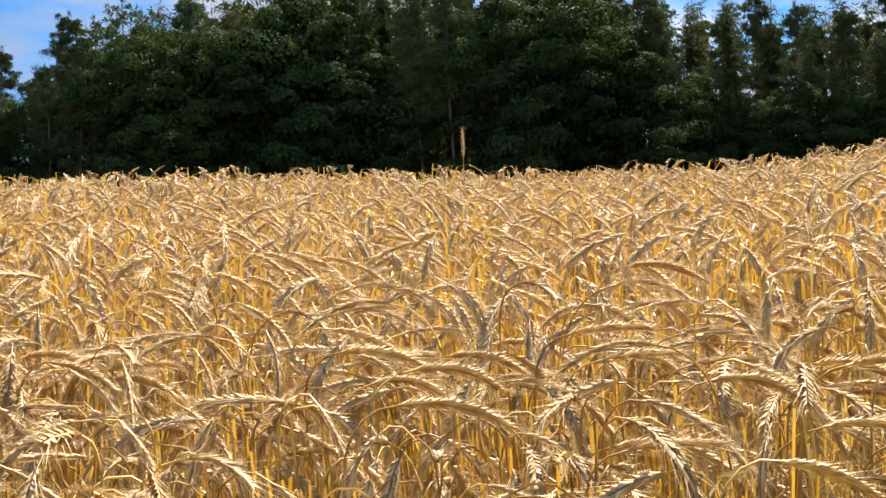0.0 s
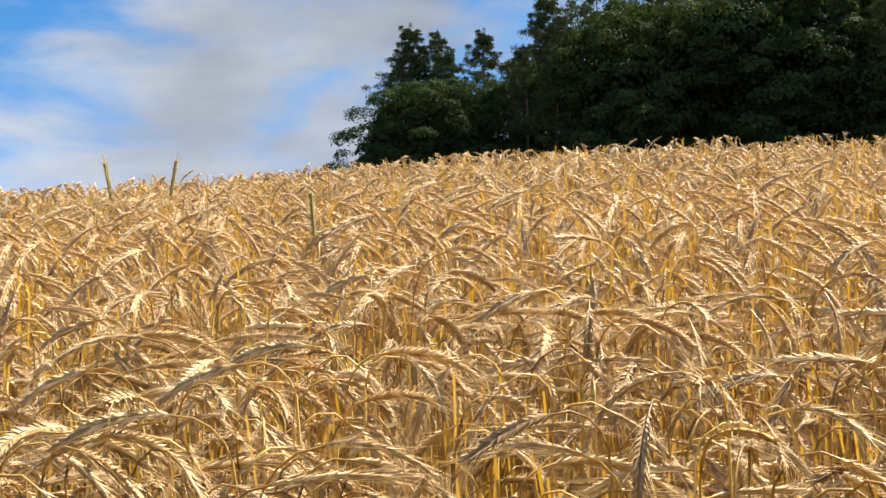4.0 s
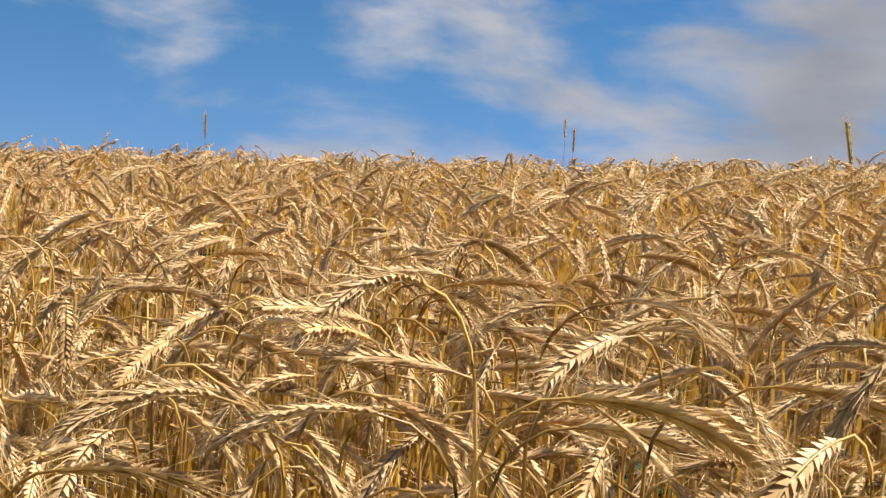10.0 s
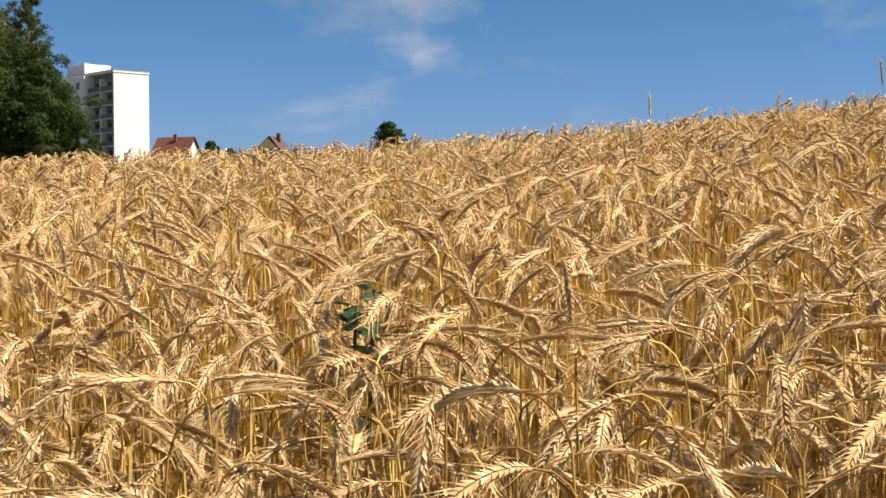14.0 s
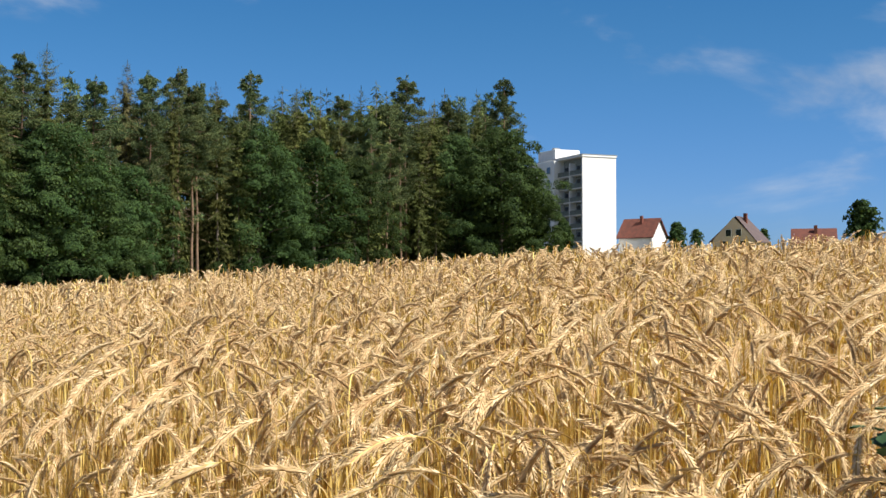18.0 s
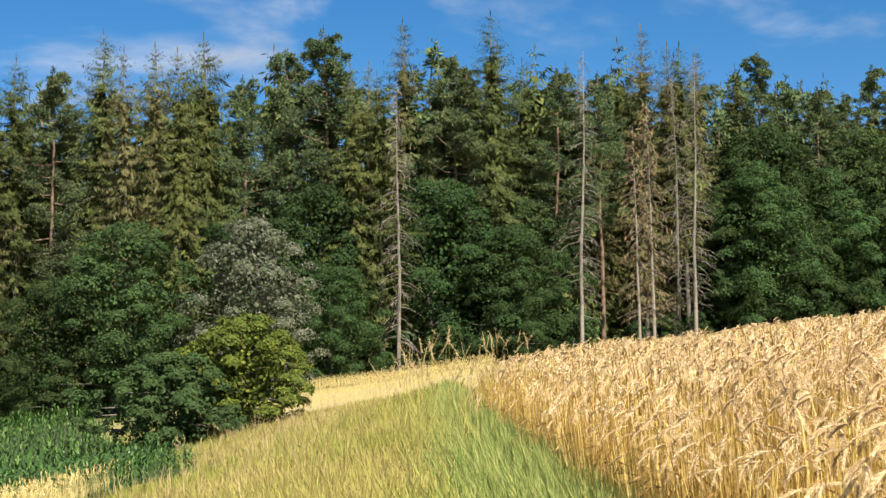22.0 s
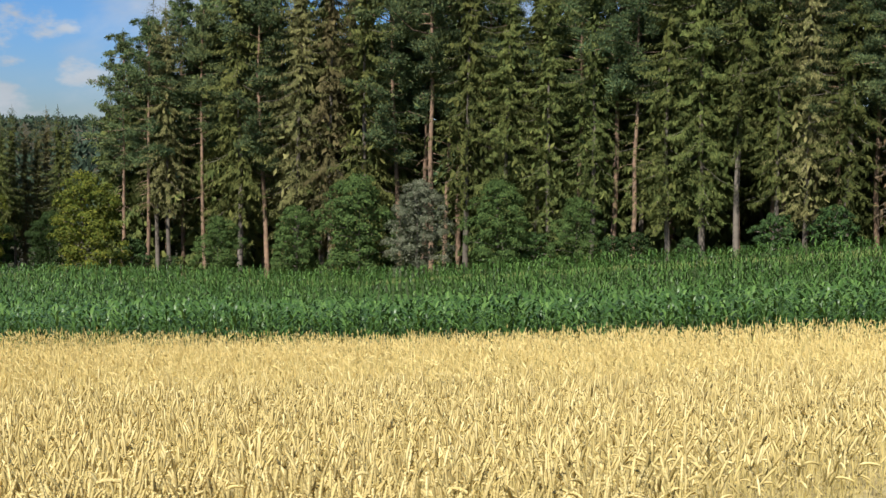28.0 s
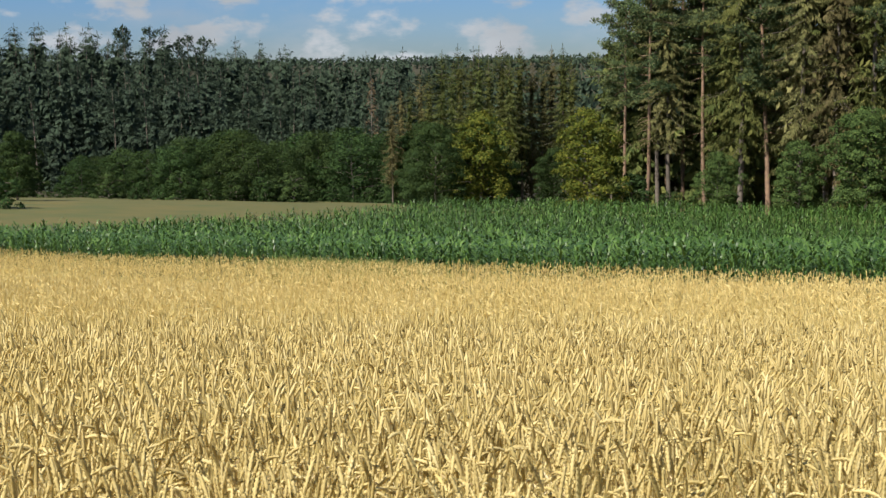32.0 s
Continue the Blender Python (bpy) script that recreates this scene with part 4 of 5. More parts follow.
def broadleaf(seed, h, spread=0.3, low=0.05, leaves=32000, mat=None, label="broad leafy oak with dense dark green foliage", name="broadleaf_tree", leaf=0.20, blobs=72, lump=1.0):
    """A trunk with limbs that end in bunches of leaves of all sizes, with dark gaps between them."""
    rng = np.random.default_rng(seed)
    T, C = Heap(), Heap()
    P = trunk_line(rng, h * 0.72, 0.012)
    T.tube(P, np.linspace(0.25, 0.06, len(P)) * h / 16, 7, 0)
    lobes = rng.uniform(0, 6.283, 3)
    sizes = rng.uniform(0.045, 0.105, blobs) * lump
    share = sizes ** 1.7 / (sizes ** 1.7).sum()
    for i in range(blobs):
        u = (i + 0.5) / blobs
        s = h * sizes[i]
        a = i * 2.4 + rng.normal(0, 0.4)
        prof = math.sin(math.pi * min(1, 0.24 + 0.74 * u)) ** 0.55
        prof *= 1 + 0.16 * math.sin(2 * a + lobes[0]) + 0.12 * math.sin(3 * a + 5 * u + lobes[1])
        R = max(0.0, h * spread * prof * rng.choice((rng.uniform(0.4, 0.85), rng.uniform(0.85, 1.0), rng.uniform(0.85, 1.0))) - s * 0.5)
        z = h * (low + (0.96 - low) * u) - s * 0.5
        m = np.array([math.cos(a) * R, math.sin(a) * R, max(z, s * 0.5)])
        out = np.array([math.cos(a), math.sin(a), 0.35 + 0.6 * u])
        if i % 4 == 0:
            c = on_line(P, min(z * 0.8, h * 0.68))
            T.tube([c, (c + m) / 2 + UP * 0.2, m], [0.06, 0.04, 0.012], 3, 0)
        n = max(6, int(leaves * share[i]))
        o = rng.normal(0, 1, (n, 3)) + out * 0.7
        o /= np.linalg.norm(o, axis=1)[:, None]
        o[:, 2] = np.where(o[:, 2] < -0.25, -o[:, 2], o[:, 2])
        B = m + o * np.array([1.15, 1.15, 0.72]) * s * rng.uniform(0.8, 1.0, (n, 1)) * (1 + 0.22 * np.sin(6 * o[:, :1] + i) * np.cos(5 * o[:, 1:2] + 2 * i))
        Nn = facing(rng, o + UP * 0.15, n, 0.3)
        D = np.cross(Nn, rng.normal(0, 1, (n, 3)))
        z0 = leaf * rng.uniform(0.55, 1.25, n)
        C.leaves(B, D, np.cross(Nn, D), z0, z0 * 0.66, 0, 0.15)
    n = leaves // 9
    o = rng.normal(0, 1, (n, 3))
    o = o / np.linalg.norm(o, axis=1)[:, None] * rng.random((n, 1)) ** 0.33
    C.leaves(o * np.array([h * spread * 0.66, h * spread * 0.66, h * (0.44 - low / 2)]) + UP * h * (0.46 + low / 2), rng.normal(0, 1, (n, 3)), rng.normal(0, 1, (n, 3)), leaf * 1.7, leaf * 1.2, 0)
    return tree_parts(name, T, C, BARK_GREY, mat or LEAF, label)


def dead_spruce(seed, h, label="dead bare spruce with grey bleached branches", brown=0):
    rng = np.random.default_rng(seed)
    T, C = Heap(), Heap()
    P = trunk_line(rng, h, 0.004)
    T.tube(P, np.linspace(0.17, 0.015, len(P)) * h / 22, 7, 0)
    n = 120
    for i in range(n):
        u = (i + rng.random()) / n
        c = on_line(P, h * (0.12 + 0.87 * u))
        a = rng.uniform(0, 6.283)
        l = h * 0.10 * (1 - u) ** 0.7 * rng.uniform(0.5, 1.2) + 0.2
        d = np.array([math.cos(a), math.sin(a), 0]) * l
        B = [c, c + d * 0.5 - UP * 0.12 * l, c + d - UP * 0.45 * l]
        T.tube(B, [0.028, 0.02, 0.006], 3, 0)
        k = 5
        q = rng.uniform(0.3, 1, (k, 1))
        C.leaves(c + d * q - UP * 0.4 * l * q ** 2, d / l * 0.5 + rng.normal(0, 0.5, (k, 3)) - UP, rng.normal(0, 1, (k, 3)),
                 rng.uniform(0.3, 0.8, k), 0.035 if not brown else 0.16, 0)
    return tree_parts("dead_spruce", T, C, BARK_PALE, BROWN if brown else BARK_PALE, label)


def set_tree(proto, turn, r, scale=1.0, spin=0.0, drop=0.1, label="", lean=None):
    x, y, z = spot(turn, r)
    m = Matrix.Translation((x, y, float(z) - drop)) @ Matrix.Rotation(spin, 4, "Z") @ Matrix.Diagonal((scale, scale, scale, 1))
    if lean:
        a = radians(turn)
        m = Matrix.Translation((x, y, float(z) - drop)) @ Matrix.Rotation(radians(lean), 4, Vector((-math.sin(a), math.cos(a), 0))) @ Matrix.Rotation(spin, 4, "Z") @ Matrix.Diagonal((scale, scale, scale, 1))
    ob = copy_thing(proto, m)
    if label:
        ob["label"] = label
    return ob


def hide_proto(obs):
    """Take the patterns away once their copies stand."""
    for ob in obs:
        for o in (*ob.children_recursive, ob):
            bpy.data.objects.remove(o)


def build_woods():
    rng = np.random.default_rng(11)
    SP = [spruce(100 + i, 22, (0.08, 0.2, 0.3, 0.14)[i], (1.1, 1.0, 0.9, 1.15)[i], wide=(0.165, 0.18, 0.15, 0.19)[i], hang=(0.6, 1.0, 0.5, 0.9)[i]) for i in range(4)]
    BR = [spruce(120 + i, 22, (0.1, 0.24)[i], 0.85, SPRUCE_DRY, hang=1.3, label="thinning brownish spruce with drooping branches") for i in range(2)]
    PI = [pine(140 + i, 22, (0.36, 0.52, 0.44)[i]) for i in range(3)]
    BL = [broadleaf(160 + i, 14, (0.38, 0.42, 0.34)[i]) for i in range(3)]
    YE = [broadleaf(170, 9, 0.34, 0.04, 11000, LEAF_YELLOW, "young leafy tree with yellow-green foliage", leaf=0.2, lump=1.0)]
    LI = [broadleaf(172 + i, 9, 0.36, 0.05, 15000, LEAF_LIGHT, "young leafy tree with fresh green foliage at the forest edge", leaf=0.17) for i in range(2)]
    GR = [broadleaf(175, 13, 0.38, 0.05, 24000, LEAF_GREY, "broad tree with silvery grey-green leaves")]
    SH = [broadleaf(180 + i, 3.2, 0.55, 0.0, 2600, LEAF, "low leafy shrub at the forest edge", "shrub", 0.17, 34, 1.5) for i in range(2)]
    DE = [dead_spruce(190 + i, 22) for i in range(2)]
    DB = [dead_spruce(195, 22, "dead spruce with hanging rust-brown needles", 1)]
    # trees deep in the wood, with coarser sprays
    deep_spruce = [spruce(200 + i, 22, 0.02, 0.5, big=2.6, wide=0.21, label="") for i in range(4)]
    deep_pine = [pine(210 + i, 22, 0.3, "", 1500, big=2.4) for i in range(4)]
    DS, DP, deep = "spruce", "pine", []
    FB = [broadleaf(220 + i, 14, 0.46, 0.0, 10000, None, "rounded bushy tree in the valley", leaf=0.30, blobs=80, lump=1.35) for i in range(2)]
    protos = DB + SP + BR + PI + BL + YE + LI + GR + SH + DE + FB

    def pick(kind):
        return kind[rng.integers(0, len(kind))]

    def at(kind, turn, r, tall, **k):
        if kind in (DS, DP):
            deep.append((turn, r, tall, kind))
            return None
        p = pick(kind)
        base = 22
        if kind is BL or kind is FB:
            base = 14
        elif kind is YE or kind is LI:
            base = 9
        elif kind is GR:
            base = 13
        elif kind is SH:
            base = 3.2
        return set_tree(p, turn, r, tall / base, rng.uniform(0, 6.28), **k)

    def top_of(turn):
        """Height of the treetops above the eye, in degrees, along the wood."""
        return np.interp(turn, (84, 90, 98, 105, 110, 115, 119, 124, 131, 139, 148, 155, 158, 162, 168, 171, 175, 178, 182, 190, 194.5, 196),
                         (8.0, 9.3, 9.2, 9.4, 10.2, 11.0, 12.1, 12.6, 12.7, 12.1, 11.7, 12.0, 10.8, 10.1, 9.9, 9.8, 8.9, 8.6, 8.8, 7.5, 4.6, 2.8))

    def tall_for(turn, r):
        return float(r * math.tan(radians(float(top_of(turn)))) + 1.55 - spot(turn, r)[2])

    # the long wood: three rows behind its edge
    for row, (back, step) in enumerate(((3, 3.0), (6.5, 3.0), (11, 2.6), (15, 2.6), (20, 2.8))):
        turn = 89.2
        while turn < 195.5:
            r = float(forest_r(turn)) + back + rng.normal(0, 1.0)
            tall = tall_for(turn, r) * rng.uniform(0.84, 1.05)
            z = rng.random()
            if row == 0:
                if turn < 117:
                    kind = BL if z < 0.74 else SP if z < 0.9 else PI
                    tall *= rng.uniform(0.5, 0.88) if kind is BL else 0.95
                elif turn < 136:
                    kind = SP if z < 0.4 else BR if z < 0.6 else PI if z < 0.75 else BL
                    tall *= rng.uniform(0.5, 0.65) if kind is BL else 1
                elif turn < 150:
                    kind = PI if z < 0.3 else SP if z < 0.42 else BR if z < 0.66 else BL
                    tall *= rng.uniform(0.45, 0.6) if kind is BL else 1
                else:
                    kind = SP if z < 0.46 else BR if z < (0.82 if turn < 162 else 0.7) else PI
            elif row == 1:
                kind = PI if z < (0.5 if turn < 118 else 0.3 if turn < 130 else 0.45) else SP if z < 0.85 else BR
            else:
                kind = DP if z < 0.2 else DS
                tall *= rng.uniform(0.82, 0.96) if turn < 150 else rng.uniform(0.70, 0.88)
            at(kind, turn, r, tall)
            turn += math.degrees(step / r) * rng.uniform(0.7, 1.3)
    # a closer stand behind the oaks
    turn = 89.5
    while turn < 193:
        r = float(forest_r(turn)) + 8 + rng.normal(0, 1.0)
        at(DP if rng.random() < 0.3 else DS, turn, r, tall_for(turn, r) * rng.uniform(0.76, 0.95))
        turn += math.degrees((3.6 if turn < 131 else 4.4) / r) * rng.uniform(0.7, 1.3)
    # marked single trees
    for turn, r, tall, kind in ((123.6, 103, 23, DE), (118.9, 112, 23, DE), (119.6, 114, 22, DE), (131.3, 95, 21, DE), (160.5, 103, 20, DE), (121.2, 106, 17, DB), (120.6, 107, 19, DB), (163.2, 99, 16, DB), (156.2, 92, 18, DB)):
        at(kind, turn, r, tall)
    for turn, r, tall, kind in ((137.2, 84, 11.5, GR), (142.5, 83, 12, BL), (145.5, 84, 9, BL), (126.5, 99, 10.5, BL), (116.3, 122, 15, BL), (134.0, 90, 8.5, BL),
                                (151.3, 88, 19.5, PI), (157.5, 93, 6, LI), (179.3, 110, 8, LI), (185.2, 115, 9.5, LI), (187.8, 121, 7, LI), (182.6, 112, 8.5, GR),
                                (90.2, 222, 24.5, SP), (191.0, 122, 6, LI), (196.3, 128, 10, YE), (199.6, 158, 10, BL), (176.0, 108, 6, LI)):
        at(kind, turn, r, tall)
    for turn, r, share in ((89.4, 214, 0.78), (88.9, 218, 0.66), (88.5, 220, 0.5), (88.2, 221, 0.34)):
        at(BL, turn, r, tall_for(turn, r) * share)
    at(PI, 160.3, 94, 17, lean=-14, label="leaning pine with a long bare pale trunk")
    # undergrowth along the edge
    turn = 100.0
    while turn < 196:
        r = float(forest_r(turn)) - 1.0 + rng.normal(0, 0.8)
        at(SH, turn, r, rng.uniform(1.4, 3.8))
        turn += math.degrees(4.0 / r) * rng.uniform(0.5, 1.8)
    # the dark wood above the rye
    def edge_of(turn):
        return float(np.interp(turn, (-24, -15, -10, -4, 0, 4, 10, 13.5, 15.0, 16.5, 18.5, 19.6, 20.7, 21.8, 22.8, 23.3),
                               (13.4, 13.4, 14.4, 15.3, 15.6, 16.8, 15.8, 14.3, 13.0, 11.8, 11.0, 11.6, 11.5, 10.4, 9.3, 8.2)))

    def rise(turn, r, high):
        return float(r * math.tan(radians(high)) + 1.55 - spot(turn % 360, r)[2])

    for row, (r0, step) in enumerate(((100, 2.8), (104, 2.8), (109, 2.8), (115, 2.9), (120, 3.0))):
        turn = -24.0
        while turn < 22.3 - (0.4 if row else 0):
            r = r0 + rng.normal(0, 1.2)
            tall = rise(turn, r, edge_of(turn)) * rng.uniform(0.88, 1.0)
            z = rng.random()
            if turn > 16.3:
                kind = BL if row == 0 or turn > 21.5 else PI if z < 0.6 else SP
                tall *= rng.uniform(0.94, 1.03) if kind is BL else rng.uniform(0.85, 1.0)
            elif row == 0 and (4 < turn < 14 or -9 < turn < -4):
                kind = BL
                tall *= rng.uniform(0.8, 1.0)
            elif row == 0:
                kind = PI if z < 0.35 else SP if z < 0.55 else BL
                tall *= rng.uniform(0.5, 0.75) if kind is BL else 1
            elif row < 2:
                kind = PI if z < 0.7 else SP
            else:
                kind = DP if z < 0.25 else DS
            at(kind, turn % 360, r, tall)
            turn += math.degrees(step / r) * rng.uniform(0.75, 1.25) * (0.8 if turn > 16 else 1)
    for turn, high in ((20.7, 13.0), (20.3, 12.2), (21.2, 11.6), (19.6, 12.7), (19.1, 11.9), (17.6, 12.7), (14.9, 14.1)):
        at(PI, turn, 106, rise(turn, 106, high))
    for turn in (22.5, 22.2, 21.9, 21.4):
        at(BL, turn, 99, rise(turn, 99, 7.6 if turn > 22.0 else 8.8))
    # down the valley: a grove, a row of bushy trees, the wood behind
    for turn in np.arange(197.0, 204.6, 0.42):
        turn = float(turn)
        r = 152 + rng.normal(0, 6)
        tall = rise(turn, r, float(np.interp(turn, (197, 200, 202, 203.5, 205), (0.6, 0.45, 0.35, -0.3, -2.0))))
        at(SP if rng.random() < 0.55 else BR, turn, r, tall * rng.uniform(0.88, 1.04))
        if rng.random() < 0.5:
            at(BL, turn + 0.3, r - 7, tall * rng.uniform(0.35, 0.6))
    at(YE, 200.9, 140, rise(200.9, 140, -2.0))
    at(DB, 205.4, 226, rise(205.4, 226, -0.7))
    for turn in np.arange(204.9, 217.6, 0.62):
        r = 180 + rng.normal(0, 5)
        at(FB, float(turn) + rng.normal(0, 0.2), r, rise(float(turn), r, float(np.interp(turn, (204, 212, 215, 218), (-2.5, -2.45, -2.9, -3.2)))) * rng.uniform(0.86, 1.05), drop=0.9)
    for turn in np.arange(204.5, 220, 1.1):
        at(SH, float(turn) + rng.normal(0, 0.3), 166 + rng.normal(0, 2), rng.uniform(2, 4))
    at(BL, 219.8, 138, 7)
    at(SH, 220.6, 120, 3.5)
    # the slope beyond the meadow, wooded from its foot to its crest
    slope = []
    for row in range(8):
        turn = 201.0
        while turn < 229:
            r = 222 + row * 13 + rng.normal(0, 3)
            high = float(np.interp(turn, (203, 206, 209, 212, 216, 220, 232), (0.25, 0.45, 0.7, 1.35, 1.85, 2.2, 2.4))) - (7 - row) * 0.33
            tall = float(r * math.tan(radians(high)) + 1.55 - spot(turn, r)[2]) * rng.uniform(0.86, 1.04)
            if 5 < tall:
                slope.append((turn, r, min(tall, 34)))
            turn += rng.uniform(0.6, 1.1)
    # the inside of the woods, as one mass of trees
    inner = [(t, r, h) for t, r, h, k in deep if k == DS], [(t, r, h) for t, r, h, k in deep if k == DP]
    for rows, forms, mats, name, label in ((inner[0], deep_spruce, [SPRUCE, BARK_GREY], "inner_spruces", "dense dark spruces deep inside the wood"),
                                           (inner[1], deep_pine, [PINE, BARK_PINE], "inner_pines", "dense blue-green pines deep inside the wood"),
                                           (slope, deep_spruce + deep_pine[:1], [FAR_WOOD, BARK_GREY], "valley_wood", "dark conifer wood on the slope across the valley")):
        rows = np.array(rows)
        n = len(rows)
        x, y, z = spot(rows[:, 0] % 360, rows[:, 1])
        V, F, M = scatter(forms, rng.integers(0, len(forms), n), x, y, z - 0.1, rng.uniform(0, 6.283, n), rows[:, 2] / 22, rng)
        tagged(new(name, mesh_of(name, V, F, mats, M)), label, "forest", kind="stuff")
    hide_proto(protos)


build_woods()


# ---------------------------------------------------------------- far woods on the hill
def build_far_woods():
    rng = np.random.default_rng(21)
    h = Heap()
    k = 5600
    r = 330 * np.exp(rng.random(k) * math.log(2600 / 330))
    t = rng.uniform(188, 238, k)
    x, y, z = spot(t, r)
    tall = rng.uniform(9, 14, k)
    fat = rng.uniform(0.45, 0.8, k)
    for i in range(9):
        up = rng.uniform(0.1, 0.85, k)
        o = rng.normal(0, 1, (k, 3)) * tall[:, None] * 0.12 * (1 - up * 0.7)[:, None]
        o[:, 2] = tall * up - 1
        h.leaves(np.stack([x, y, z], -1) + o, rng.normal(0, 0.5, (k, 3)) + UP * 0.5, rng.normal(0, 1, (k, 3)), tall * 0.34, tall * fat * 0.42 * (1.1 - up * 0.6), 0, 0.2)
    V, F, M = h.done()
    tagged(new("far_woods", mesh_of("far_woods", V, F, [FAR_WOOD], M)), "distant wooded hills of dark conifers", "forest", kind="stuff")


build_far_woods()


# ---------------------------------------------------------------- hawthorn bush at the corner of the maize
def build_bush():
    a = broadleaf(301, 4.4, 0.60, 0.0, 26000, LEAF_BUSH, "rounded yellow-green hedge bush in dry grass", "hedge_bush", 0.115, 110, 0.95)
    b = broadleaf(302, 3.7, 0.66, 0.0, 26000, LEAF_BUSH_DARK, "rounded grey-green hedge bush in dry grass", "hedge_bush", 0.11, 110, 0.95)
    for ob, turn, r, drop in ((a, 137.6, 47, 0.2), (b, 140.7, 45, 0.2)):
        x, y, z = spot(turn, r)
        ob.matrix_basis = Matrix.Translation((x, y, float(z) - drop))
        ob["category"] = "bush"


LEAF_BUSH = material("bush_leaves", (0.105, 0.135, 0.022), (0.06, 0.088, 0.018), 0.7, 0.8, 0.18, 0.2, third=(0.14, 0.15, 0.025), spec=0.1)
LEAF_BUSH_DARK = material("bush_leaves_dark", (0.055, 0.088, 0.027), (0.035, 0.06, 0.02), 0.7, 0.8, 0.18, 0.15, spec=0.1)
build_bush()


# ---------------------------------------------------------------- the town behind the rye
def box_mesh(name, x0, x1, y0, y1, z0, z1, mat, bevel=0.0):
    bm = bmesh.new()
    bmesh.ops.create_cube(bm, size=1)
    for v in bm.verts:
        v.co = Vector((x0 if v.co.x < 0 else x1, y0 if v.co.y < 0 else y1, z0 if v.co.z < 0 else z1))
    if bevel:
        bmesh.ops.bevel(bm, geom=list(bm.edges), offset=bevel, segments=1, affect="EDGES")
    me = bpy.data.meshes.new(name)
    bm.to_mesh(me)
    bm.free()
    me.materials.append(mat)
    return me


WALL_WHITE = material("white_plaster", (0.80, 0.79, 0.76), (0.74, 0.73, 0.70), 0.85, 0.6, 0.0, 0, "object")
WALL_GREY = material("grey_balcony_panel", (0.15, 0.165, 0.135), (0.10, 0.115, 0.095), 0.7, 1.5, 0.1, 0, "object")
WALL_LOGGIA = material("loggia_wall", (0.30, 0.31, 0.28), (0.24, 0.25, 0.22), 0.8, 1.5, 0.1, 0, "object")
METAL = material("flashing", (0.30, 0.31, 0.32), None, 0.5, 2, 0.0, 0, "object")
GLASS = material("window_glass", (0.03, 0.035, 0.04), (0.02, 0.025, 0.03), 0.08, 1, 0.1, 0, "object", spec=0.6)
FRAME = material("window_frame", (0.75, 0.75, 0.73), None, 0.5, 3, 0.0, 0, "object")
TILE_RED = material("red_roof_tiles", (0.15, 0.05, 0.034), (0.10, 0.038, 0.028), 0.85, 1.2, 0.2, 0, "object", 0.02)
TILE_DARK = material("dark_roof_tiles", (0.085, 0.06, 0.06), (0.06, 0.045, 0.045), 0.8, 1.2, 0.2, 0, "object", 0.02)
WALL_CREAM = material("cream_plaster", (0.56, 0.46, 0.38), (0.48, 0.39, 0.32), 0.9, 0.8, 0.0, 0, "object")


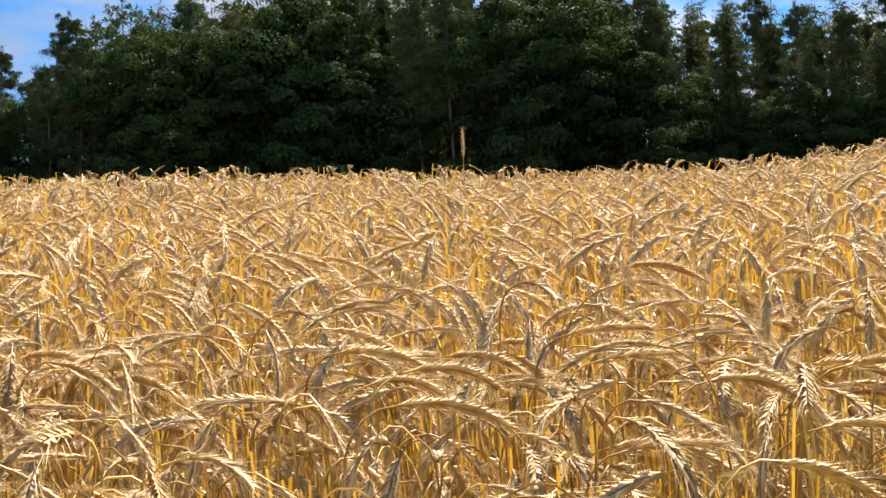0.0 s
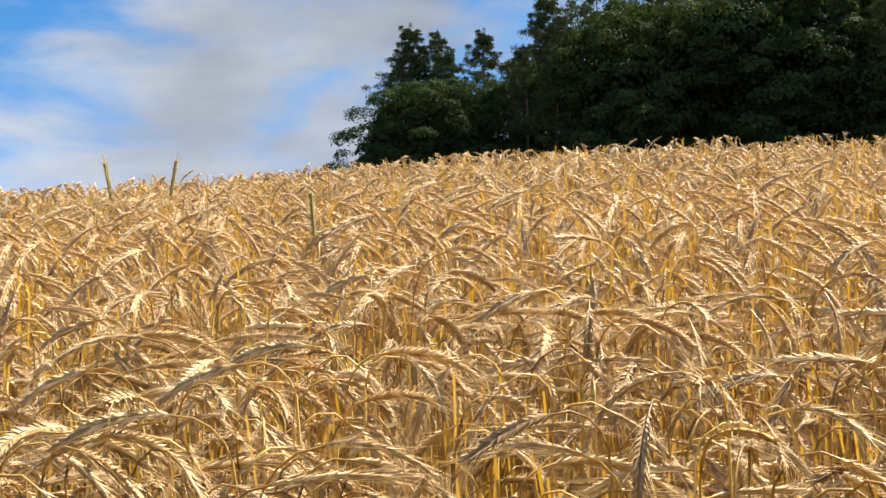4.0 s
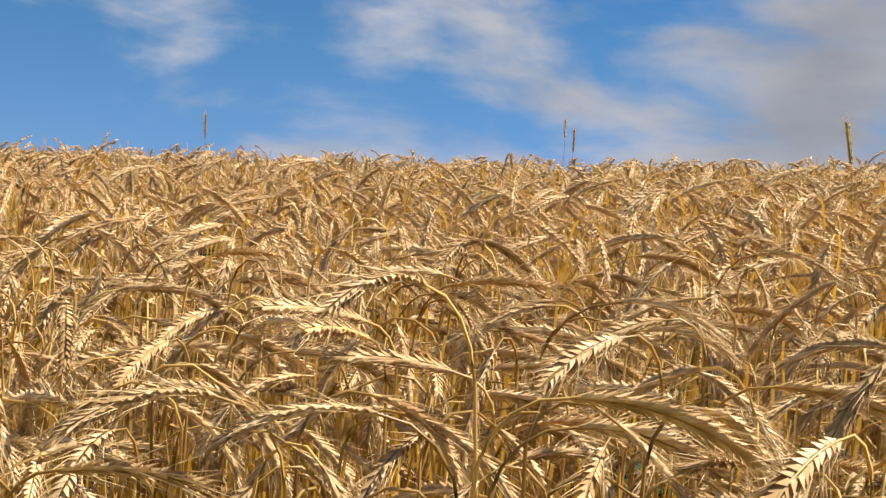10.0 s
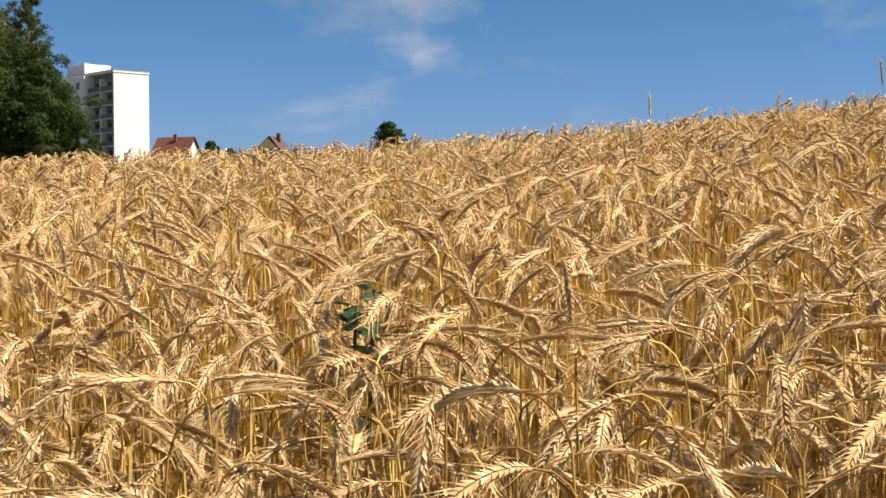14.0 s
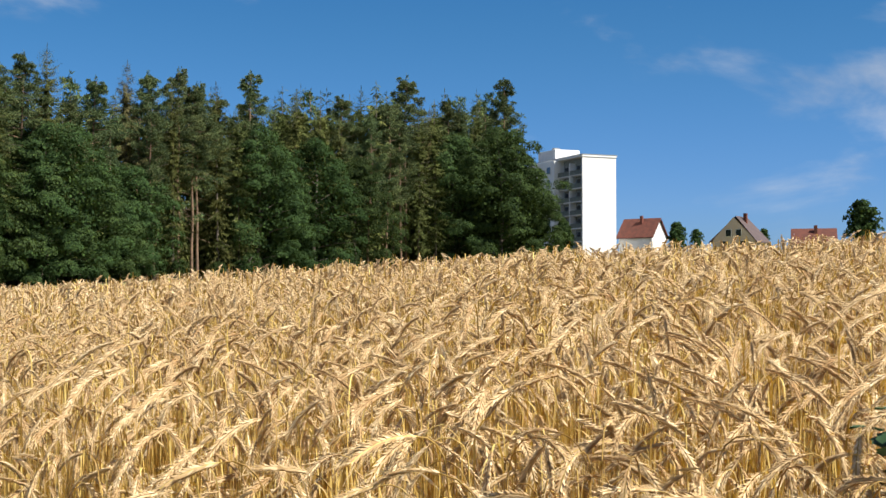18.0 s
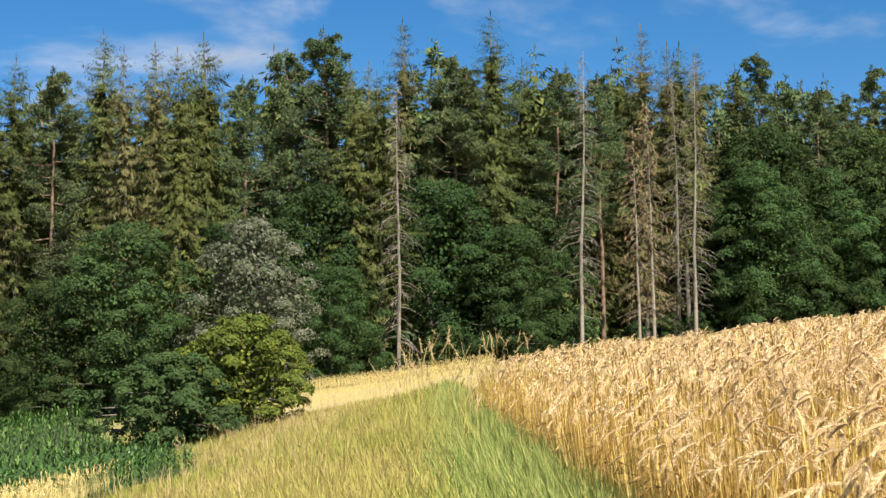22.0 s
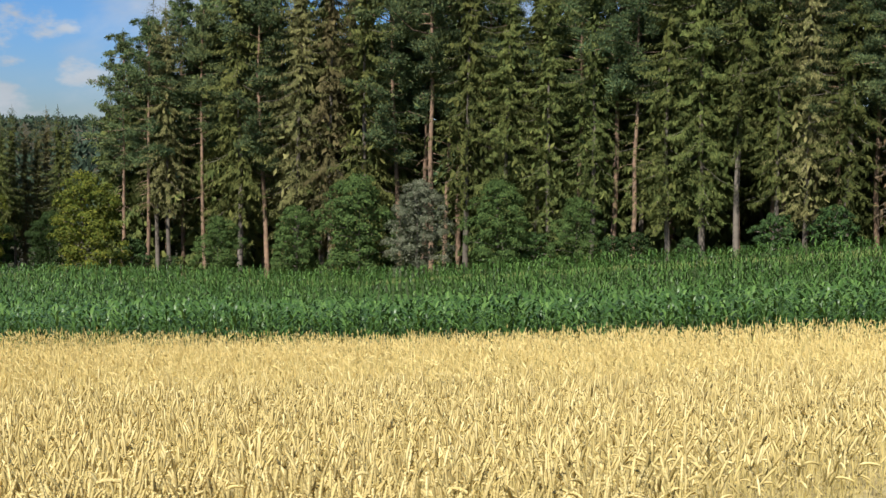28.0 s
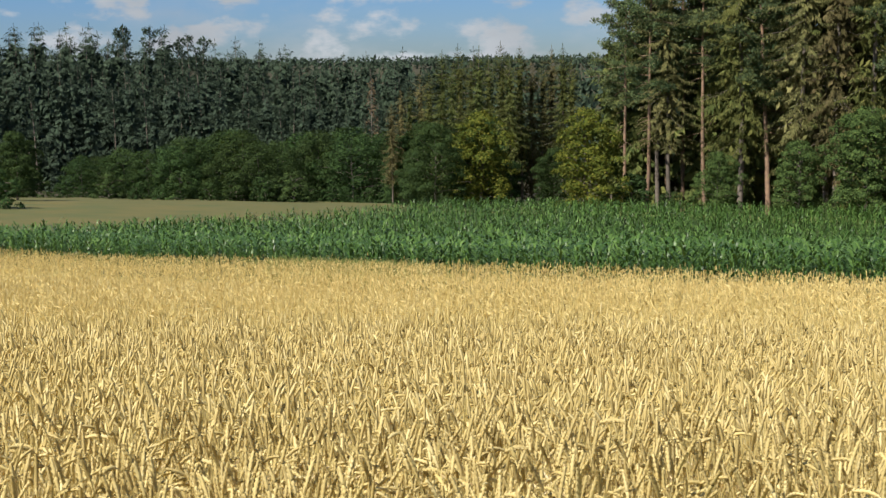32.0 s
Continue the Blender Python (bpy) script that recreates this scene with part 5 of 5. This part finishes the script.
def build_tower():
    """A slab of flats: a blank white gable, loggias on the long side, a lift house on top."""
    e = tagged(new("apartment_building"), "white high-rise block of flats with loggia balconies", "building")
    tall, deep, long, floor = 26.5, 8.2, 24.0, 2.85
    low = -3.0
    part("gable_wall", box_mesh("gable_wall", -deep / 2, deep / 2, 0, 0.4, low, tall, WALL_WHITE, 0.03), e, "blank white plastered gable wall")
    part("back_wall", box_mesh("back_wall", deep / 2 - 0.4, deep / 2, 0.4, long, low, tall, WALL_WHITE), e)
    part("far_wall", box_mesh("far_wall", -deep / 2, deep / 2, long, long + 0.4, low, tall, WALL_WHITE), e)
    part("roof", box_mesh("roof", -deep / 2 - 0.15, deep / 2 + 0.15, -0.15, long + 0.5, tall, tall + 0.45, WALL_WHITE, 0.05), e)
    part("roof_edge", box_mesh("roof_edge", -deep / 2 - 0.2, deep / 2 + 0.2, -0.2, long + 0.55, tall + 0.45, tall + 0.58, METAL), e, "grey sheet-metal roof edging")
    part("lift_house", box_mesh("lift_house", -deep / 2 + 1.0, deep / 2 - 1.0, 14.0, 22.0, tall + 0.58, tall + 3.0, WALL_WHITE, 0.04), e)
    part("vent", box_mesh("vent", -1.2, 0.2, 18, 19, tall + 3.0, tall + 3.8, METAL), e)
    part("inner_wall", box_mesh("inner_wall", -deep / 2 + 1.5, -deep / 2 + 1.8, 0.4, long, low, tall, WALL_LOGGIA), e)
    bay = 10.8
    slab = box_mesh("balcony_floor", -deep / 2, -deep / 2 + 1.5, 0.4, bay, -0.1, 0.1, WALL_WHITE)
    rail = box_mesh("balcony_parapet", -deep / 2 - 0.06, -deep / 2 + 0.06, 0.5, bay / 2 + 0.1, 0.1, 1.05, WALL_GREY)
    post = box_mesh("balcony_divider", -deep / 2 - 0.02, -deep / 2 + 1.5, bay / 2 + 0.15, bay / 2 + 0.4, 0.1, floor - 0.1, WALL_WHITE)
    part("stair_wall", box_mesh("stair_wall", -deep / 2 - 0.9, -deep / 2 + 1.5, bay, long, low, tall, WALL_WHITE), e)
    fr = box_mesh("window_frame", 0, 0.06, -0.9, 0.9, 0, 1.6, FRAME)
    pn = box_mesh("pane", -0.02, 0.02, -0.8, 0.8, 0.08, 1.52, GLASS)
    for i in range(int(tall // floor)):
        z = i * floor
        p = part("balcony_floor", slab, e)
        p.location = (0, 0, z)
        p = part("balcony_divider", post, e)
        p.location = (0, 0, z)
        for dy in (0, bay / 2 - 0.05):
            p = part("balcony_parapet", rail, e)
            p.location = (0, dy, z)
            for q in (1.7, 4.1):
                w = part("window", fr, e)
                w.location = (-deep / 2 + 1.42, dy + q, z + 0.7)
                part("pane", pn, w)
        for q in (13.5, 19.0):
            w = part("window", fr, e)
            w.location = (-deep / 2 - 0.97, q, z + 1.0)
            part("pane", pn, w)
    turn, r = 85.4, 290.0
    x, y, z = spot(turn, r)
    e.matrix_basis = Matrix.Translation((x, y, 32.0 - tall)) @ Matrix.Rotation(radians(turn + 30), 4, "Z")


build_tower()


def house(turn, r, wide, long, eaves, ridge, yaw, roof_mat, wall_mat, label, base=None, half_hip=False):
    """A gabled house; its ridge runs along its own y."""
    e = tagged(new("house"), label, "house")
    x, y, z = spot(turn, r)
    w = wide / 2
    me = bpy.data.meshes.new("wall")
    V = [(-w, 0, -4), (w, 0, -4), (w, 0, eaves), (0, 0, ridge), (-w, 0, eaves), (-w, long, -4), (w, long, -4), (w, long, eaves), (0, long, ridge), (-w, long, eaves)]
    me.from_pydata(V, [], [(0, 1, 2, 3, 4), (6, 5, 9, 8, 7), (1, 6, 7, 2), (5, 0, 4, 9)])
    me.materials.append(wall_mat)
    part("wall", me, e)
    k = (ridge - eaves) / w
    for s in (-1, 1):
        rm = bpy.data.meshes.new("roof")
        o, t = 0.5, 0.22
        a, b = (s * (w + o), eaves - k * o + 0.05), (0, ridge + 0.05)
        cut = 1.6 if half_hip else 0
        V = []
        for up in (0, t):
            V += [(a[0], -o, a[1] + up), (b[0], -o + cut, b[1] + up), (b[0], long + o, b[1] + up), (a[0], long + o, a[1] + up)]
        rm.from_pydata(V, [], [(0, 1, 2, 3), (7, 6, 5, 4), (0, 4, 5, 1), (1, 5, 6, 2), (2, 6, 7, 3), (3, 7, 4, 0)])
        rm.materials.append(roof_mat)
        part("roof", rm, e)
    fr = box_mesh("window_frame", -0.55, 0.55, -0.06, 0.0, 0, 1.3, FRAME)
    pn = box_mesh("pane", -0.47, 0.47, -0.09, -0.02, 0.08, 1.22, GLASS)
    for dx, dz in ((-w * 0.45, eaves - 1.4), (w * 0.45, eaves - 1.4), (-0.9, eaves + 0.6), (0.9, eaves + 0.6)):
        q = part("window", fr, e)
        q.location = (dx, 0, dz)
        part("pane", pn, q)
    c = part("chimney", box_mesh("chimney", 0.6, 1.2, long * 0.5, long * 0.5 + 0.6, ridge - 1.5, ridge + 0.8, TILE_RED, 0.03), e)
    e.matrix_basis = Matrix.Translation((x, y, base if base is not None else float(z))) @ Matrix.Rotation(radians(yaw), 4, "Z")
    return e


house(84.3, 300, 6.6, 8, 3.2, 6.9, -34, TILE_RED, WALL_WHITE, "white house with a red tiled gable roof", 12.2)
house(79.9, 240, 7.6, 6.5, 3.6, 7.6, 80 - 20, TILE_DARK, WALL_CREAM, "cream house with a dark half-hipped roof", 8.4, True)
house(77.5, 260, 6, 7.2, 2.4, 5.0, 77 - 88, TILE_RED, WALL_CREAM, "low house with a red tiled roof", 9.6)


def build_town_trees():
    a = broadleaf(320, 8, 0.3, 0.05, 3000, None, "dark rounded tree beside the houses", leaf=0.5)
    for turn, r, s, base in ((74.8, 235, 1.15, 9.2), (82.2, 262, 0.75, 10.6), (86.9, 232, 0.8, 8.9), (81.4, 262, 0.5, 11.2), (78.7, 265, 0.5, 11.3), (70.6, 250, 0.4, 12.4), (72.4, 255, 0.3, 12.7)):
        x, y, z = spot(turn, r)
        copy_thing(a, Matrix.Translation((x, y, base)) @ Matrix.Rotation(turn, 4, "Z") @ Matrix.Diagonal((s, s, s, 1)))
    hide_proto([a])


build_town_trees()


# ---------------------------------------------------------------- single plants in the rye
WEED_LEAF = material("weed_leaf", (0.035, 0.075, 0.03), (0.02, 0.05, 0.02), 0.6, 6, 0.2, 0.15)
WEED_FINE = material("mayweed_leaf", (0.14, 0.21, 0.06), (0.09, 0.15, 0.04), 0.7, 6, 0.25, 0.2)
PETAL = material("white_petal", (0.78, 0.77, 0.70), (0.7, 0.68, 0.6), 0.7, 9, 0.05, 0.2)
DISC = material("yellow_flower_disc", (0.62, 0.40, 0.04), None, 0.8, 9, 0.05)
GREEN_EAR = material("late_green_ear", (0.42, 0.40, 0.14), (0.34, 0.32, 0.10), 0.6, 30, 0.15, 0.1)


def heap_part(name, h, mats, parent, label=""):
    V, F, M = h.done()
    return part(name, mesh_of(name, V, F, mats, M), parent, label)


def upright_rye(turn, r, tall, tip, seed, green=False, ear_long=0.115, spin=None, label="upright bearded rye ear standing above the crop"):
    """A stalk that still stands straight, with its ear on top."""
    rng = np.random.default_rng(seed)
    e = tagged(new("rye_plant"), label, "rye", "upright rye ears")
    stem, ear, beard = Heap(), Heap(), Heap()
    S, E, D = bend_path(rng, tall, ear_long, radians(tip * 0.3), radians(tip), 3, 16)
    stem.tube(S, np.linspace(0.0021, 0.0014, len(S)), 5, 0)
    side = np.array([0, 1.0, 0])
    for i in range(16):
        up = np.cross(side, D[i])
        for w in (side, -side, up, -up):
            d = D[i] + 0.26 * w
            c = E[i] + w * 0.0014
            grain(ear, c, d, w, 0.0145, 0.0029, 0)
            awns(beard, (c + d * 0.012)[None], (D[i] + 0.22 * w)[None] + rng.normal(0, 0.08, (1, 3)), 0.045, 0.00045, rng, 0)
    heap_part("stem", stem, [RYE_STEM], e)
    heap_part("ear", ear, [GREEN_EAR if green else RYE_EAR], e)
    heap_part("awns", beard, [RYE_AWN], e)
    x, y, z = spot(turn, r)
    e.matrix_basis = Matrix.Translation((x, y, float(z))) @ Matrix.Rotation(rng.uniform(0, 6.28) if spin is None else radians(spin), 4, "Z")


for i, (turn, r, tall, tip, green) in enumerate(((29.4, 4.3, 1.16, 11, True), (28.9, 4.4, 1.16, 11, True), (40.2, 9.4, 1.25, 3, False),
                                                 (355.9, 6.6, 1.19, 3, False), (54.3, 7.5, 1.14, 8, False), (40.0, 7.4, 1.14, 2, False), (63.3, 8.4, 1.09, 10, False),
                                                 (59.2, 8.4, 1.07, 24, False), (21.0, 3.6, 1.06, 4, True))):
    upright_rye(turn, r, tall, tip, 400 + i, green, 0.115, (210, 30)[i] if i < 2 else None, "upright yellow-green late ear above the rye" if green else "upright bearded rye ear standing above the crop")


def leafy_weed(turn, r, tall, seed):
    """A dark broad-leaved weed that has grown up through the stalks."""
    rng = np.random.default_rng(seed)
    e = tagged(new("weed_plant"), "dark green broad-leaved weed among the rye stalks", "weed", "weeds in the rye")
    stem = Heap()
    top = np.array([0.03, 0.02, tall])
    stem.tube([(0, 0, 0), (0.01, 0.0, tall * 0.5), top], [0.006, 0.005, 0.003], 5, 0)
    heap_part("stem", stem, [WEED_LEAF], e)
    for i in range(13):
        z = tall * rng.uniform(0.6, 1.0) if i > 2 else tall * (0.96 + 0.02 * i)
        a = i * 2.4
        d = np.array([math.cos(a), math.sin(a), rng.uniform(0.2, 0.9)])
        d /= np.linalg.norm(d)
        w = np.cross(d, UP)
        w /= np.linalg.norm(w)
        n = np.cross(w, d)
        long, wide = rng.uniform(0.04, 0.062), rng.uniform(0.015, 0.022)
        P0 = np.array([0.02, 0.01, z])
        rows, V, F = 6, [], []
        for k in range(rows + 1):
            u = k / rows
            q = wide * math.sin(math.pi * (0.08 + 0.92 * u)) ** 0.8 * (1.15 if k % 2 else 0.85)
            c = P0 + d * long * u - n * 0.25 * long * u * u
            V += [c + w * q + n * 0.004, c, c - w * q + n * 0.004]
        for k in range(rows):
            for m in range(2):
                p = 3 * k + m
                F += [(p, p + 1, p + 4), (p, p + 4, p + 3)]
        lf = Heap()
        lf.add(V, F, 0)
        heap_part("leaf", lf, [WEED_LEAF], e)
    x, y, z = spot(turn, r)
    e.matrix_basis = Matrix.Translation((x, y, float(z)))


leafy_weed(72.3, 2.65, 1.08, 431)
leafy_weed(72.9, 2.62, 1.06, 432)
leafy_weed(72.7, 2.5, 0.90, 433)
leafy_weed(75.8, 2.1, 0.62, 434)
leafy_weed(63.9, 2.0, 0.74, 435)
leafy_weed(39.3, 2.2, 0.86, 436)
leafy_weed(62.0, 2.7, 0.72, 437)
leafy_weed(54.3, 3.49, 0.98, 438)


def mayweed(turn, r, tall, seed, flower=False):
    """Feathery green weed with thread-like leaves."""
    rng = np.random.default_rng(seed)
    e = tagged(new("mayweed_plant"), "feathery light green mayweed between the rye stalks", "weed", "weeds in the rye")
    stem, leaf = Heap(), Heap()
    for b in range(5):
        a = rng.uniform(0, 6.28)
        tip = np.array([math.cos(a) * 0.07, math.sin(a) * 0.07, tall * rng.uniform(0.8, 1.0)])
        mid = tip * np.array([0.35, 0.35, 0.6])
        stem.tube([(0, 0, 0), mid, tip], [0.0025, 0.002, 0.0012], 4, 0)
        k = 70
        q = rng.uniform(0.45, 1.0, (k, 1))
        C = mid + (tip - mid) * (q - 0.45) / 0.55 + rng.normal(0, 0.008, (k, 3))
        leaf.leaves(C, rng.normal(0, 1, (k, 3)) + UP * 0.4, rng.normal(0, 1, (k, 3)), rng.uniform(0.012, 0.03, k), 0.0022, 0)
        if flower and b < 2:
            f = Heap()
            for j in range(12):
                t = j * 6.283 / 12
                f.leaves(tip[None], np.array([[math.cos(t), math.sin(t), 0.1]]), np.array([[-math.sin(t), math.cos(t), 0]]), 0.011, 0.005, 0)
            f.tube([tip, tip + UP * 0.004], [0.005, 0.003], 8, 1)
            heap_part("flower", f, [PETAL, DISC], e, "white mayweed flower with a yellow centre")
    heap_part("stem", stem, [WEED_FINE], e)
    heap_part("foliage", leaf, [WEED_FINE], e)
    x, y, z = spot(turn, r)
    e.matrix_basis = Matrix.Translation((x, y, float(z)))


for i, (turn, r, tall, flower) in enumerate(((36.4, 2.3, 0.92, False), (28.2, 2.25, 0.88, True), (34.2, 3.2, 1.0, False), (35.2, 2.5, 0.94, False), (27.6, 2.4, 0.9, False),
                                             (37.5, 2.1, 0.84, True), (26.8, 3.0, 0.92, False), (118.0, 4.2, 0.8, False), (117.0, 4.5, 0.78, False), (96.0, 3.4, 0.85, False), (52.0, 2.5, 0.86, False), (115.6, 3.9, 0.85, False), (114.6, 4.1, 0.8, False), (116.4, 3.7, 0.7, False), (113.8, 3.9, 0.7, True), (112.8, 3.8, 0.75, False), (111.9, 3.6, 0.72, False), (115.0, 3.5, 0.62, False), (117.6, 3.8, 0.66, True), (118.6, 3.9, 0.6, False), (34.9, 2.25, 0.9, True), (30.8, 2.3, 0.9, False), (29.4, 2.6, 0.92, False))):
    mayweed(turn, r, tall * (1.12 if turn < 40 else 1.0), 450 + i, flower)


# ---------------------------------------------------------------- tall grass at the end of the rye
def tall_grass(turn, r, seed, stalks=12, high=1.6):
    """A tuft of stalks, each one with its seed head and a few blades."""
    rng = np.random.default_rng(seed)
    e = tagged(new("tall_grass_tuft"), "tuft of tall yellowing grass with seed heads", "grass", "tall grass by the rye")
    for i in range(stalks):
        stalk, head = Heap(), Heap()
        a, l = rng.uniform(0, 6.28), high * rng.uniform(0.65, 1.05)
        o = np.array([rng.normal(0, 0.18), rng.normal(0, 0.18), 0])
        d = np.array([math.cos(a), math.sin(a), 0]) * rng.uniform(0.05, 0.28)
        P = np.array([o, o + d * 0.3 + UP * l * 0.5, o + d * 0.8 + UP * l * 0.85, o + d * 1.5 + UP * l])
        stalk.tube(P, [0.004, 0.0032, 0.002, 0.001], 3, 0)
        k = 16
        q = rng.uniform(0, 1, (k, 1))
        C = P[2] + (P[3] - P[2]) * q
        head.tube(np.array([P[2], (P[2] + P[3]) / 2, P[3]]), [0.006, 0.007, 0.002], 3, 0)
        head.leaves(C, (P[3] - P[2]) / l + rng.normal(0, 0.25, (k, 3)), rng.normal(0, 1, (k, 3)), rng.uniform(0.03, 0.07, k), 0.010, 0)
        for j in range(3):
            b = rng.uniform(0, 6.28)
            stalk.leaves((o + UP * l * rng.uniform(0, 0.4))[None], np.array([[math.cos(b) * 0.4, math.sin(b) * 0.4, 1]]), rng.normal(0, 1, (1, 3)), rng.uniform(0.3, 0.6), 0.012, 0, 0.4)
        p = heap_part("stalk", stalk, [GRASS_DRY], e)
        heap_part("seed_head", head, [SEED], p, "pale dry seed head")
    x, y, z = spot(turn, r)
    e.matrix_basis = Matrix.Translation((x, y, float(z) - 0.02))


for i, (turn, r, high) in enumerate(((129.9, 21, 1.9), (129.4, 20, 1.8), (130.6, 22, 1.7), (128.6, 21.5, 1.6), (127.8, 22, 1.5), (128.2, 17, 1.3), (131.4, 24, 1.5),
                                     (127.0, 24, 1.55), (126.2, 25, 1.5), (136, 33, 0.9), (138, 36, 0.9), (140, 35, 1.0), (134.5, 30, 0.9))):
    tall_grass(turn, r, 480 + i, 12, high)
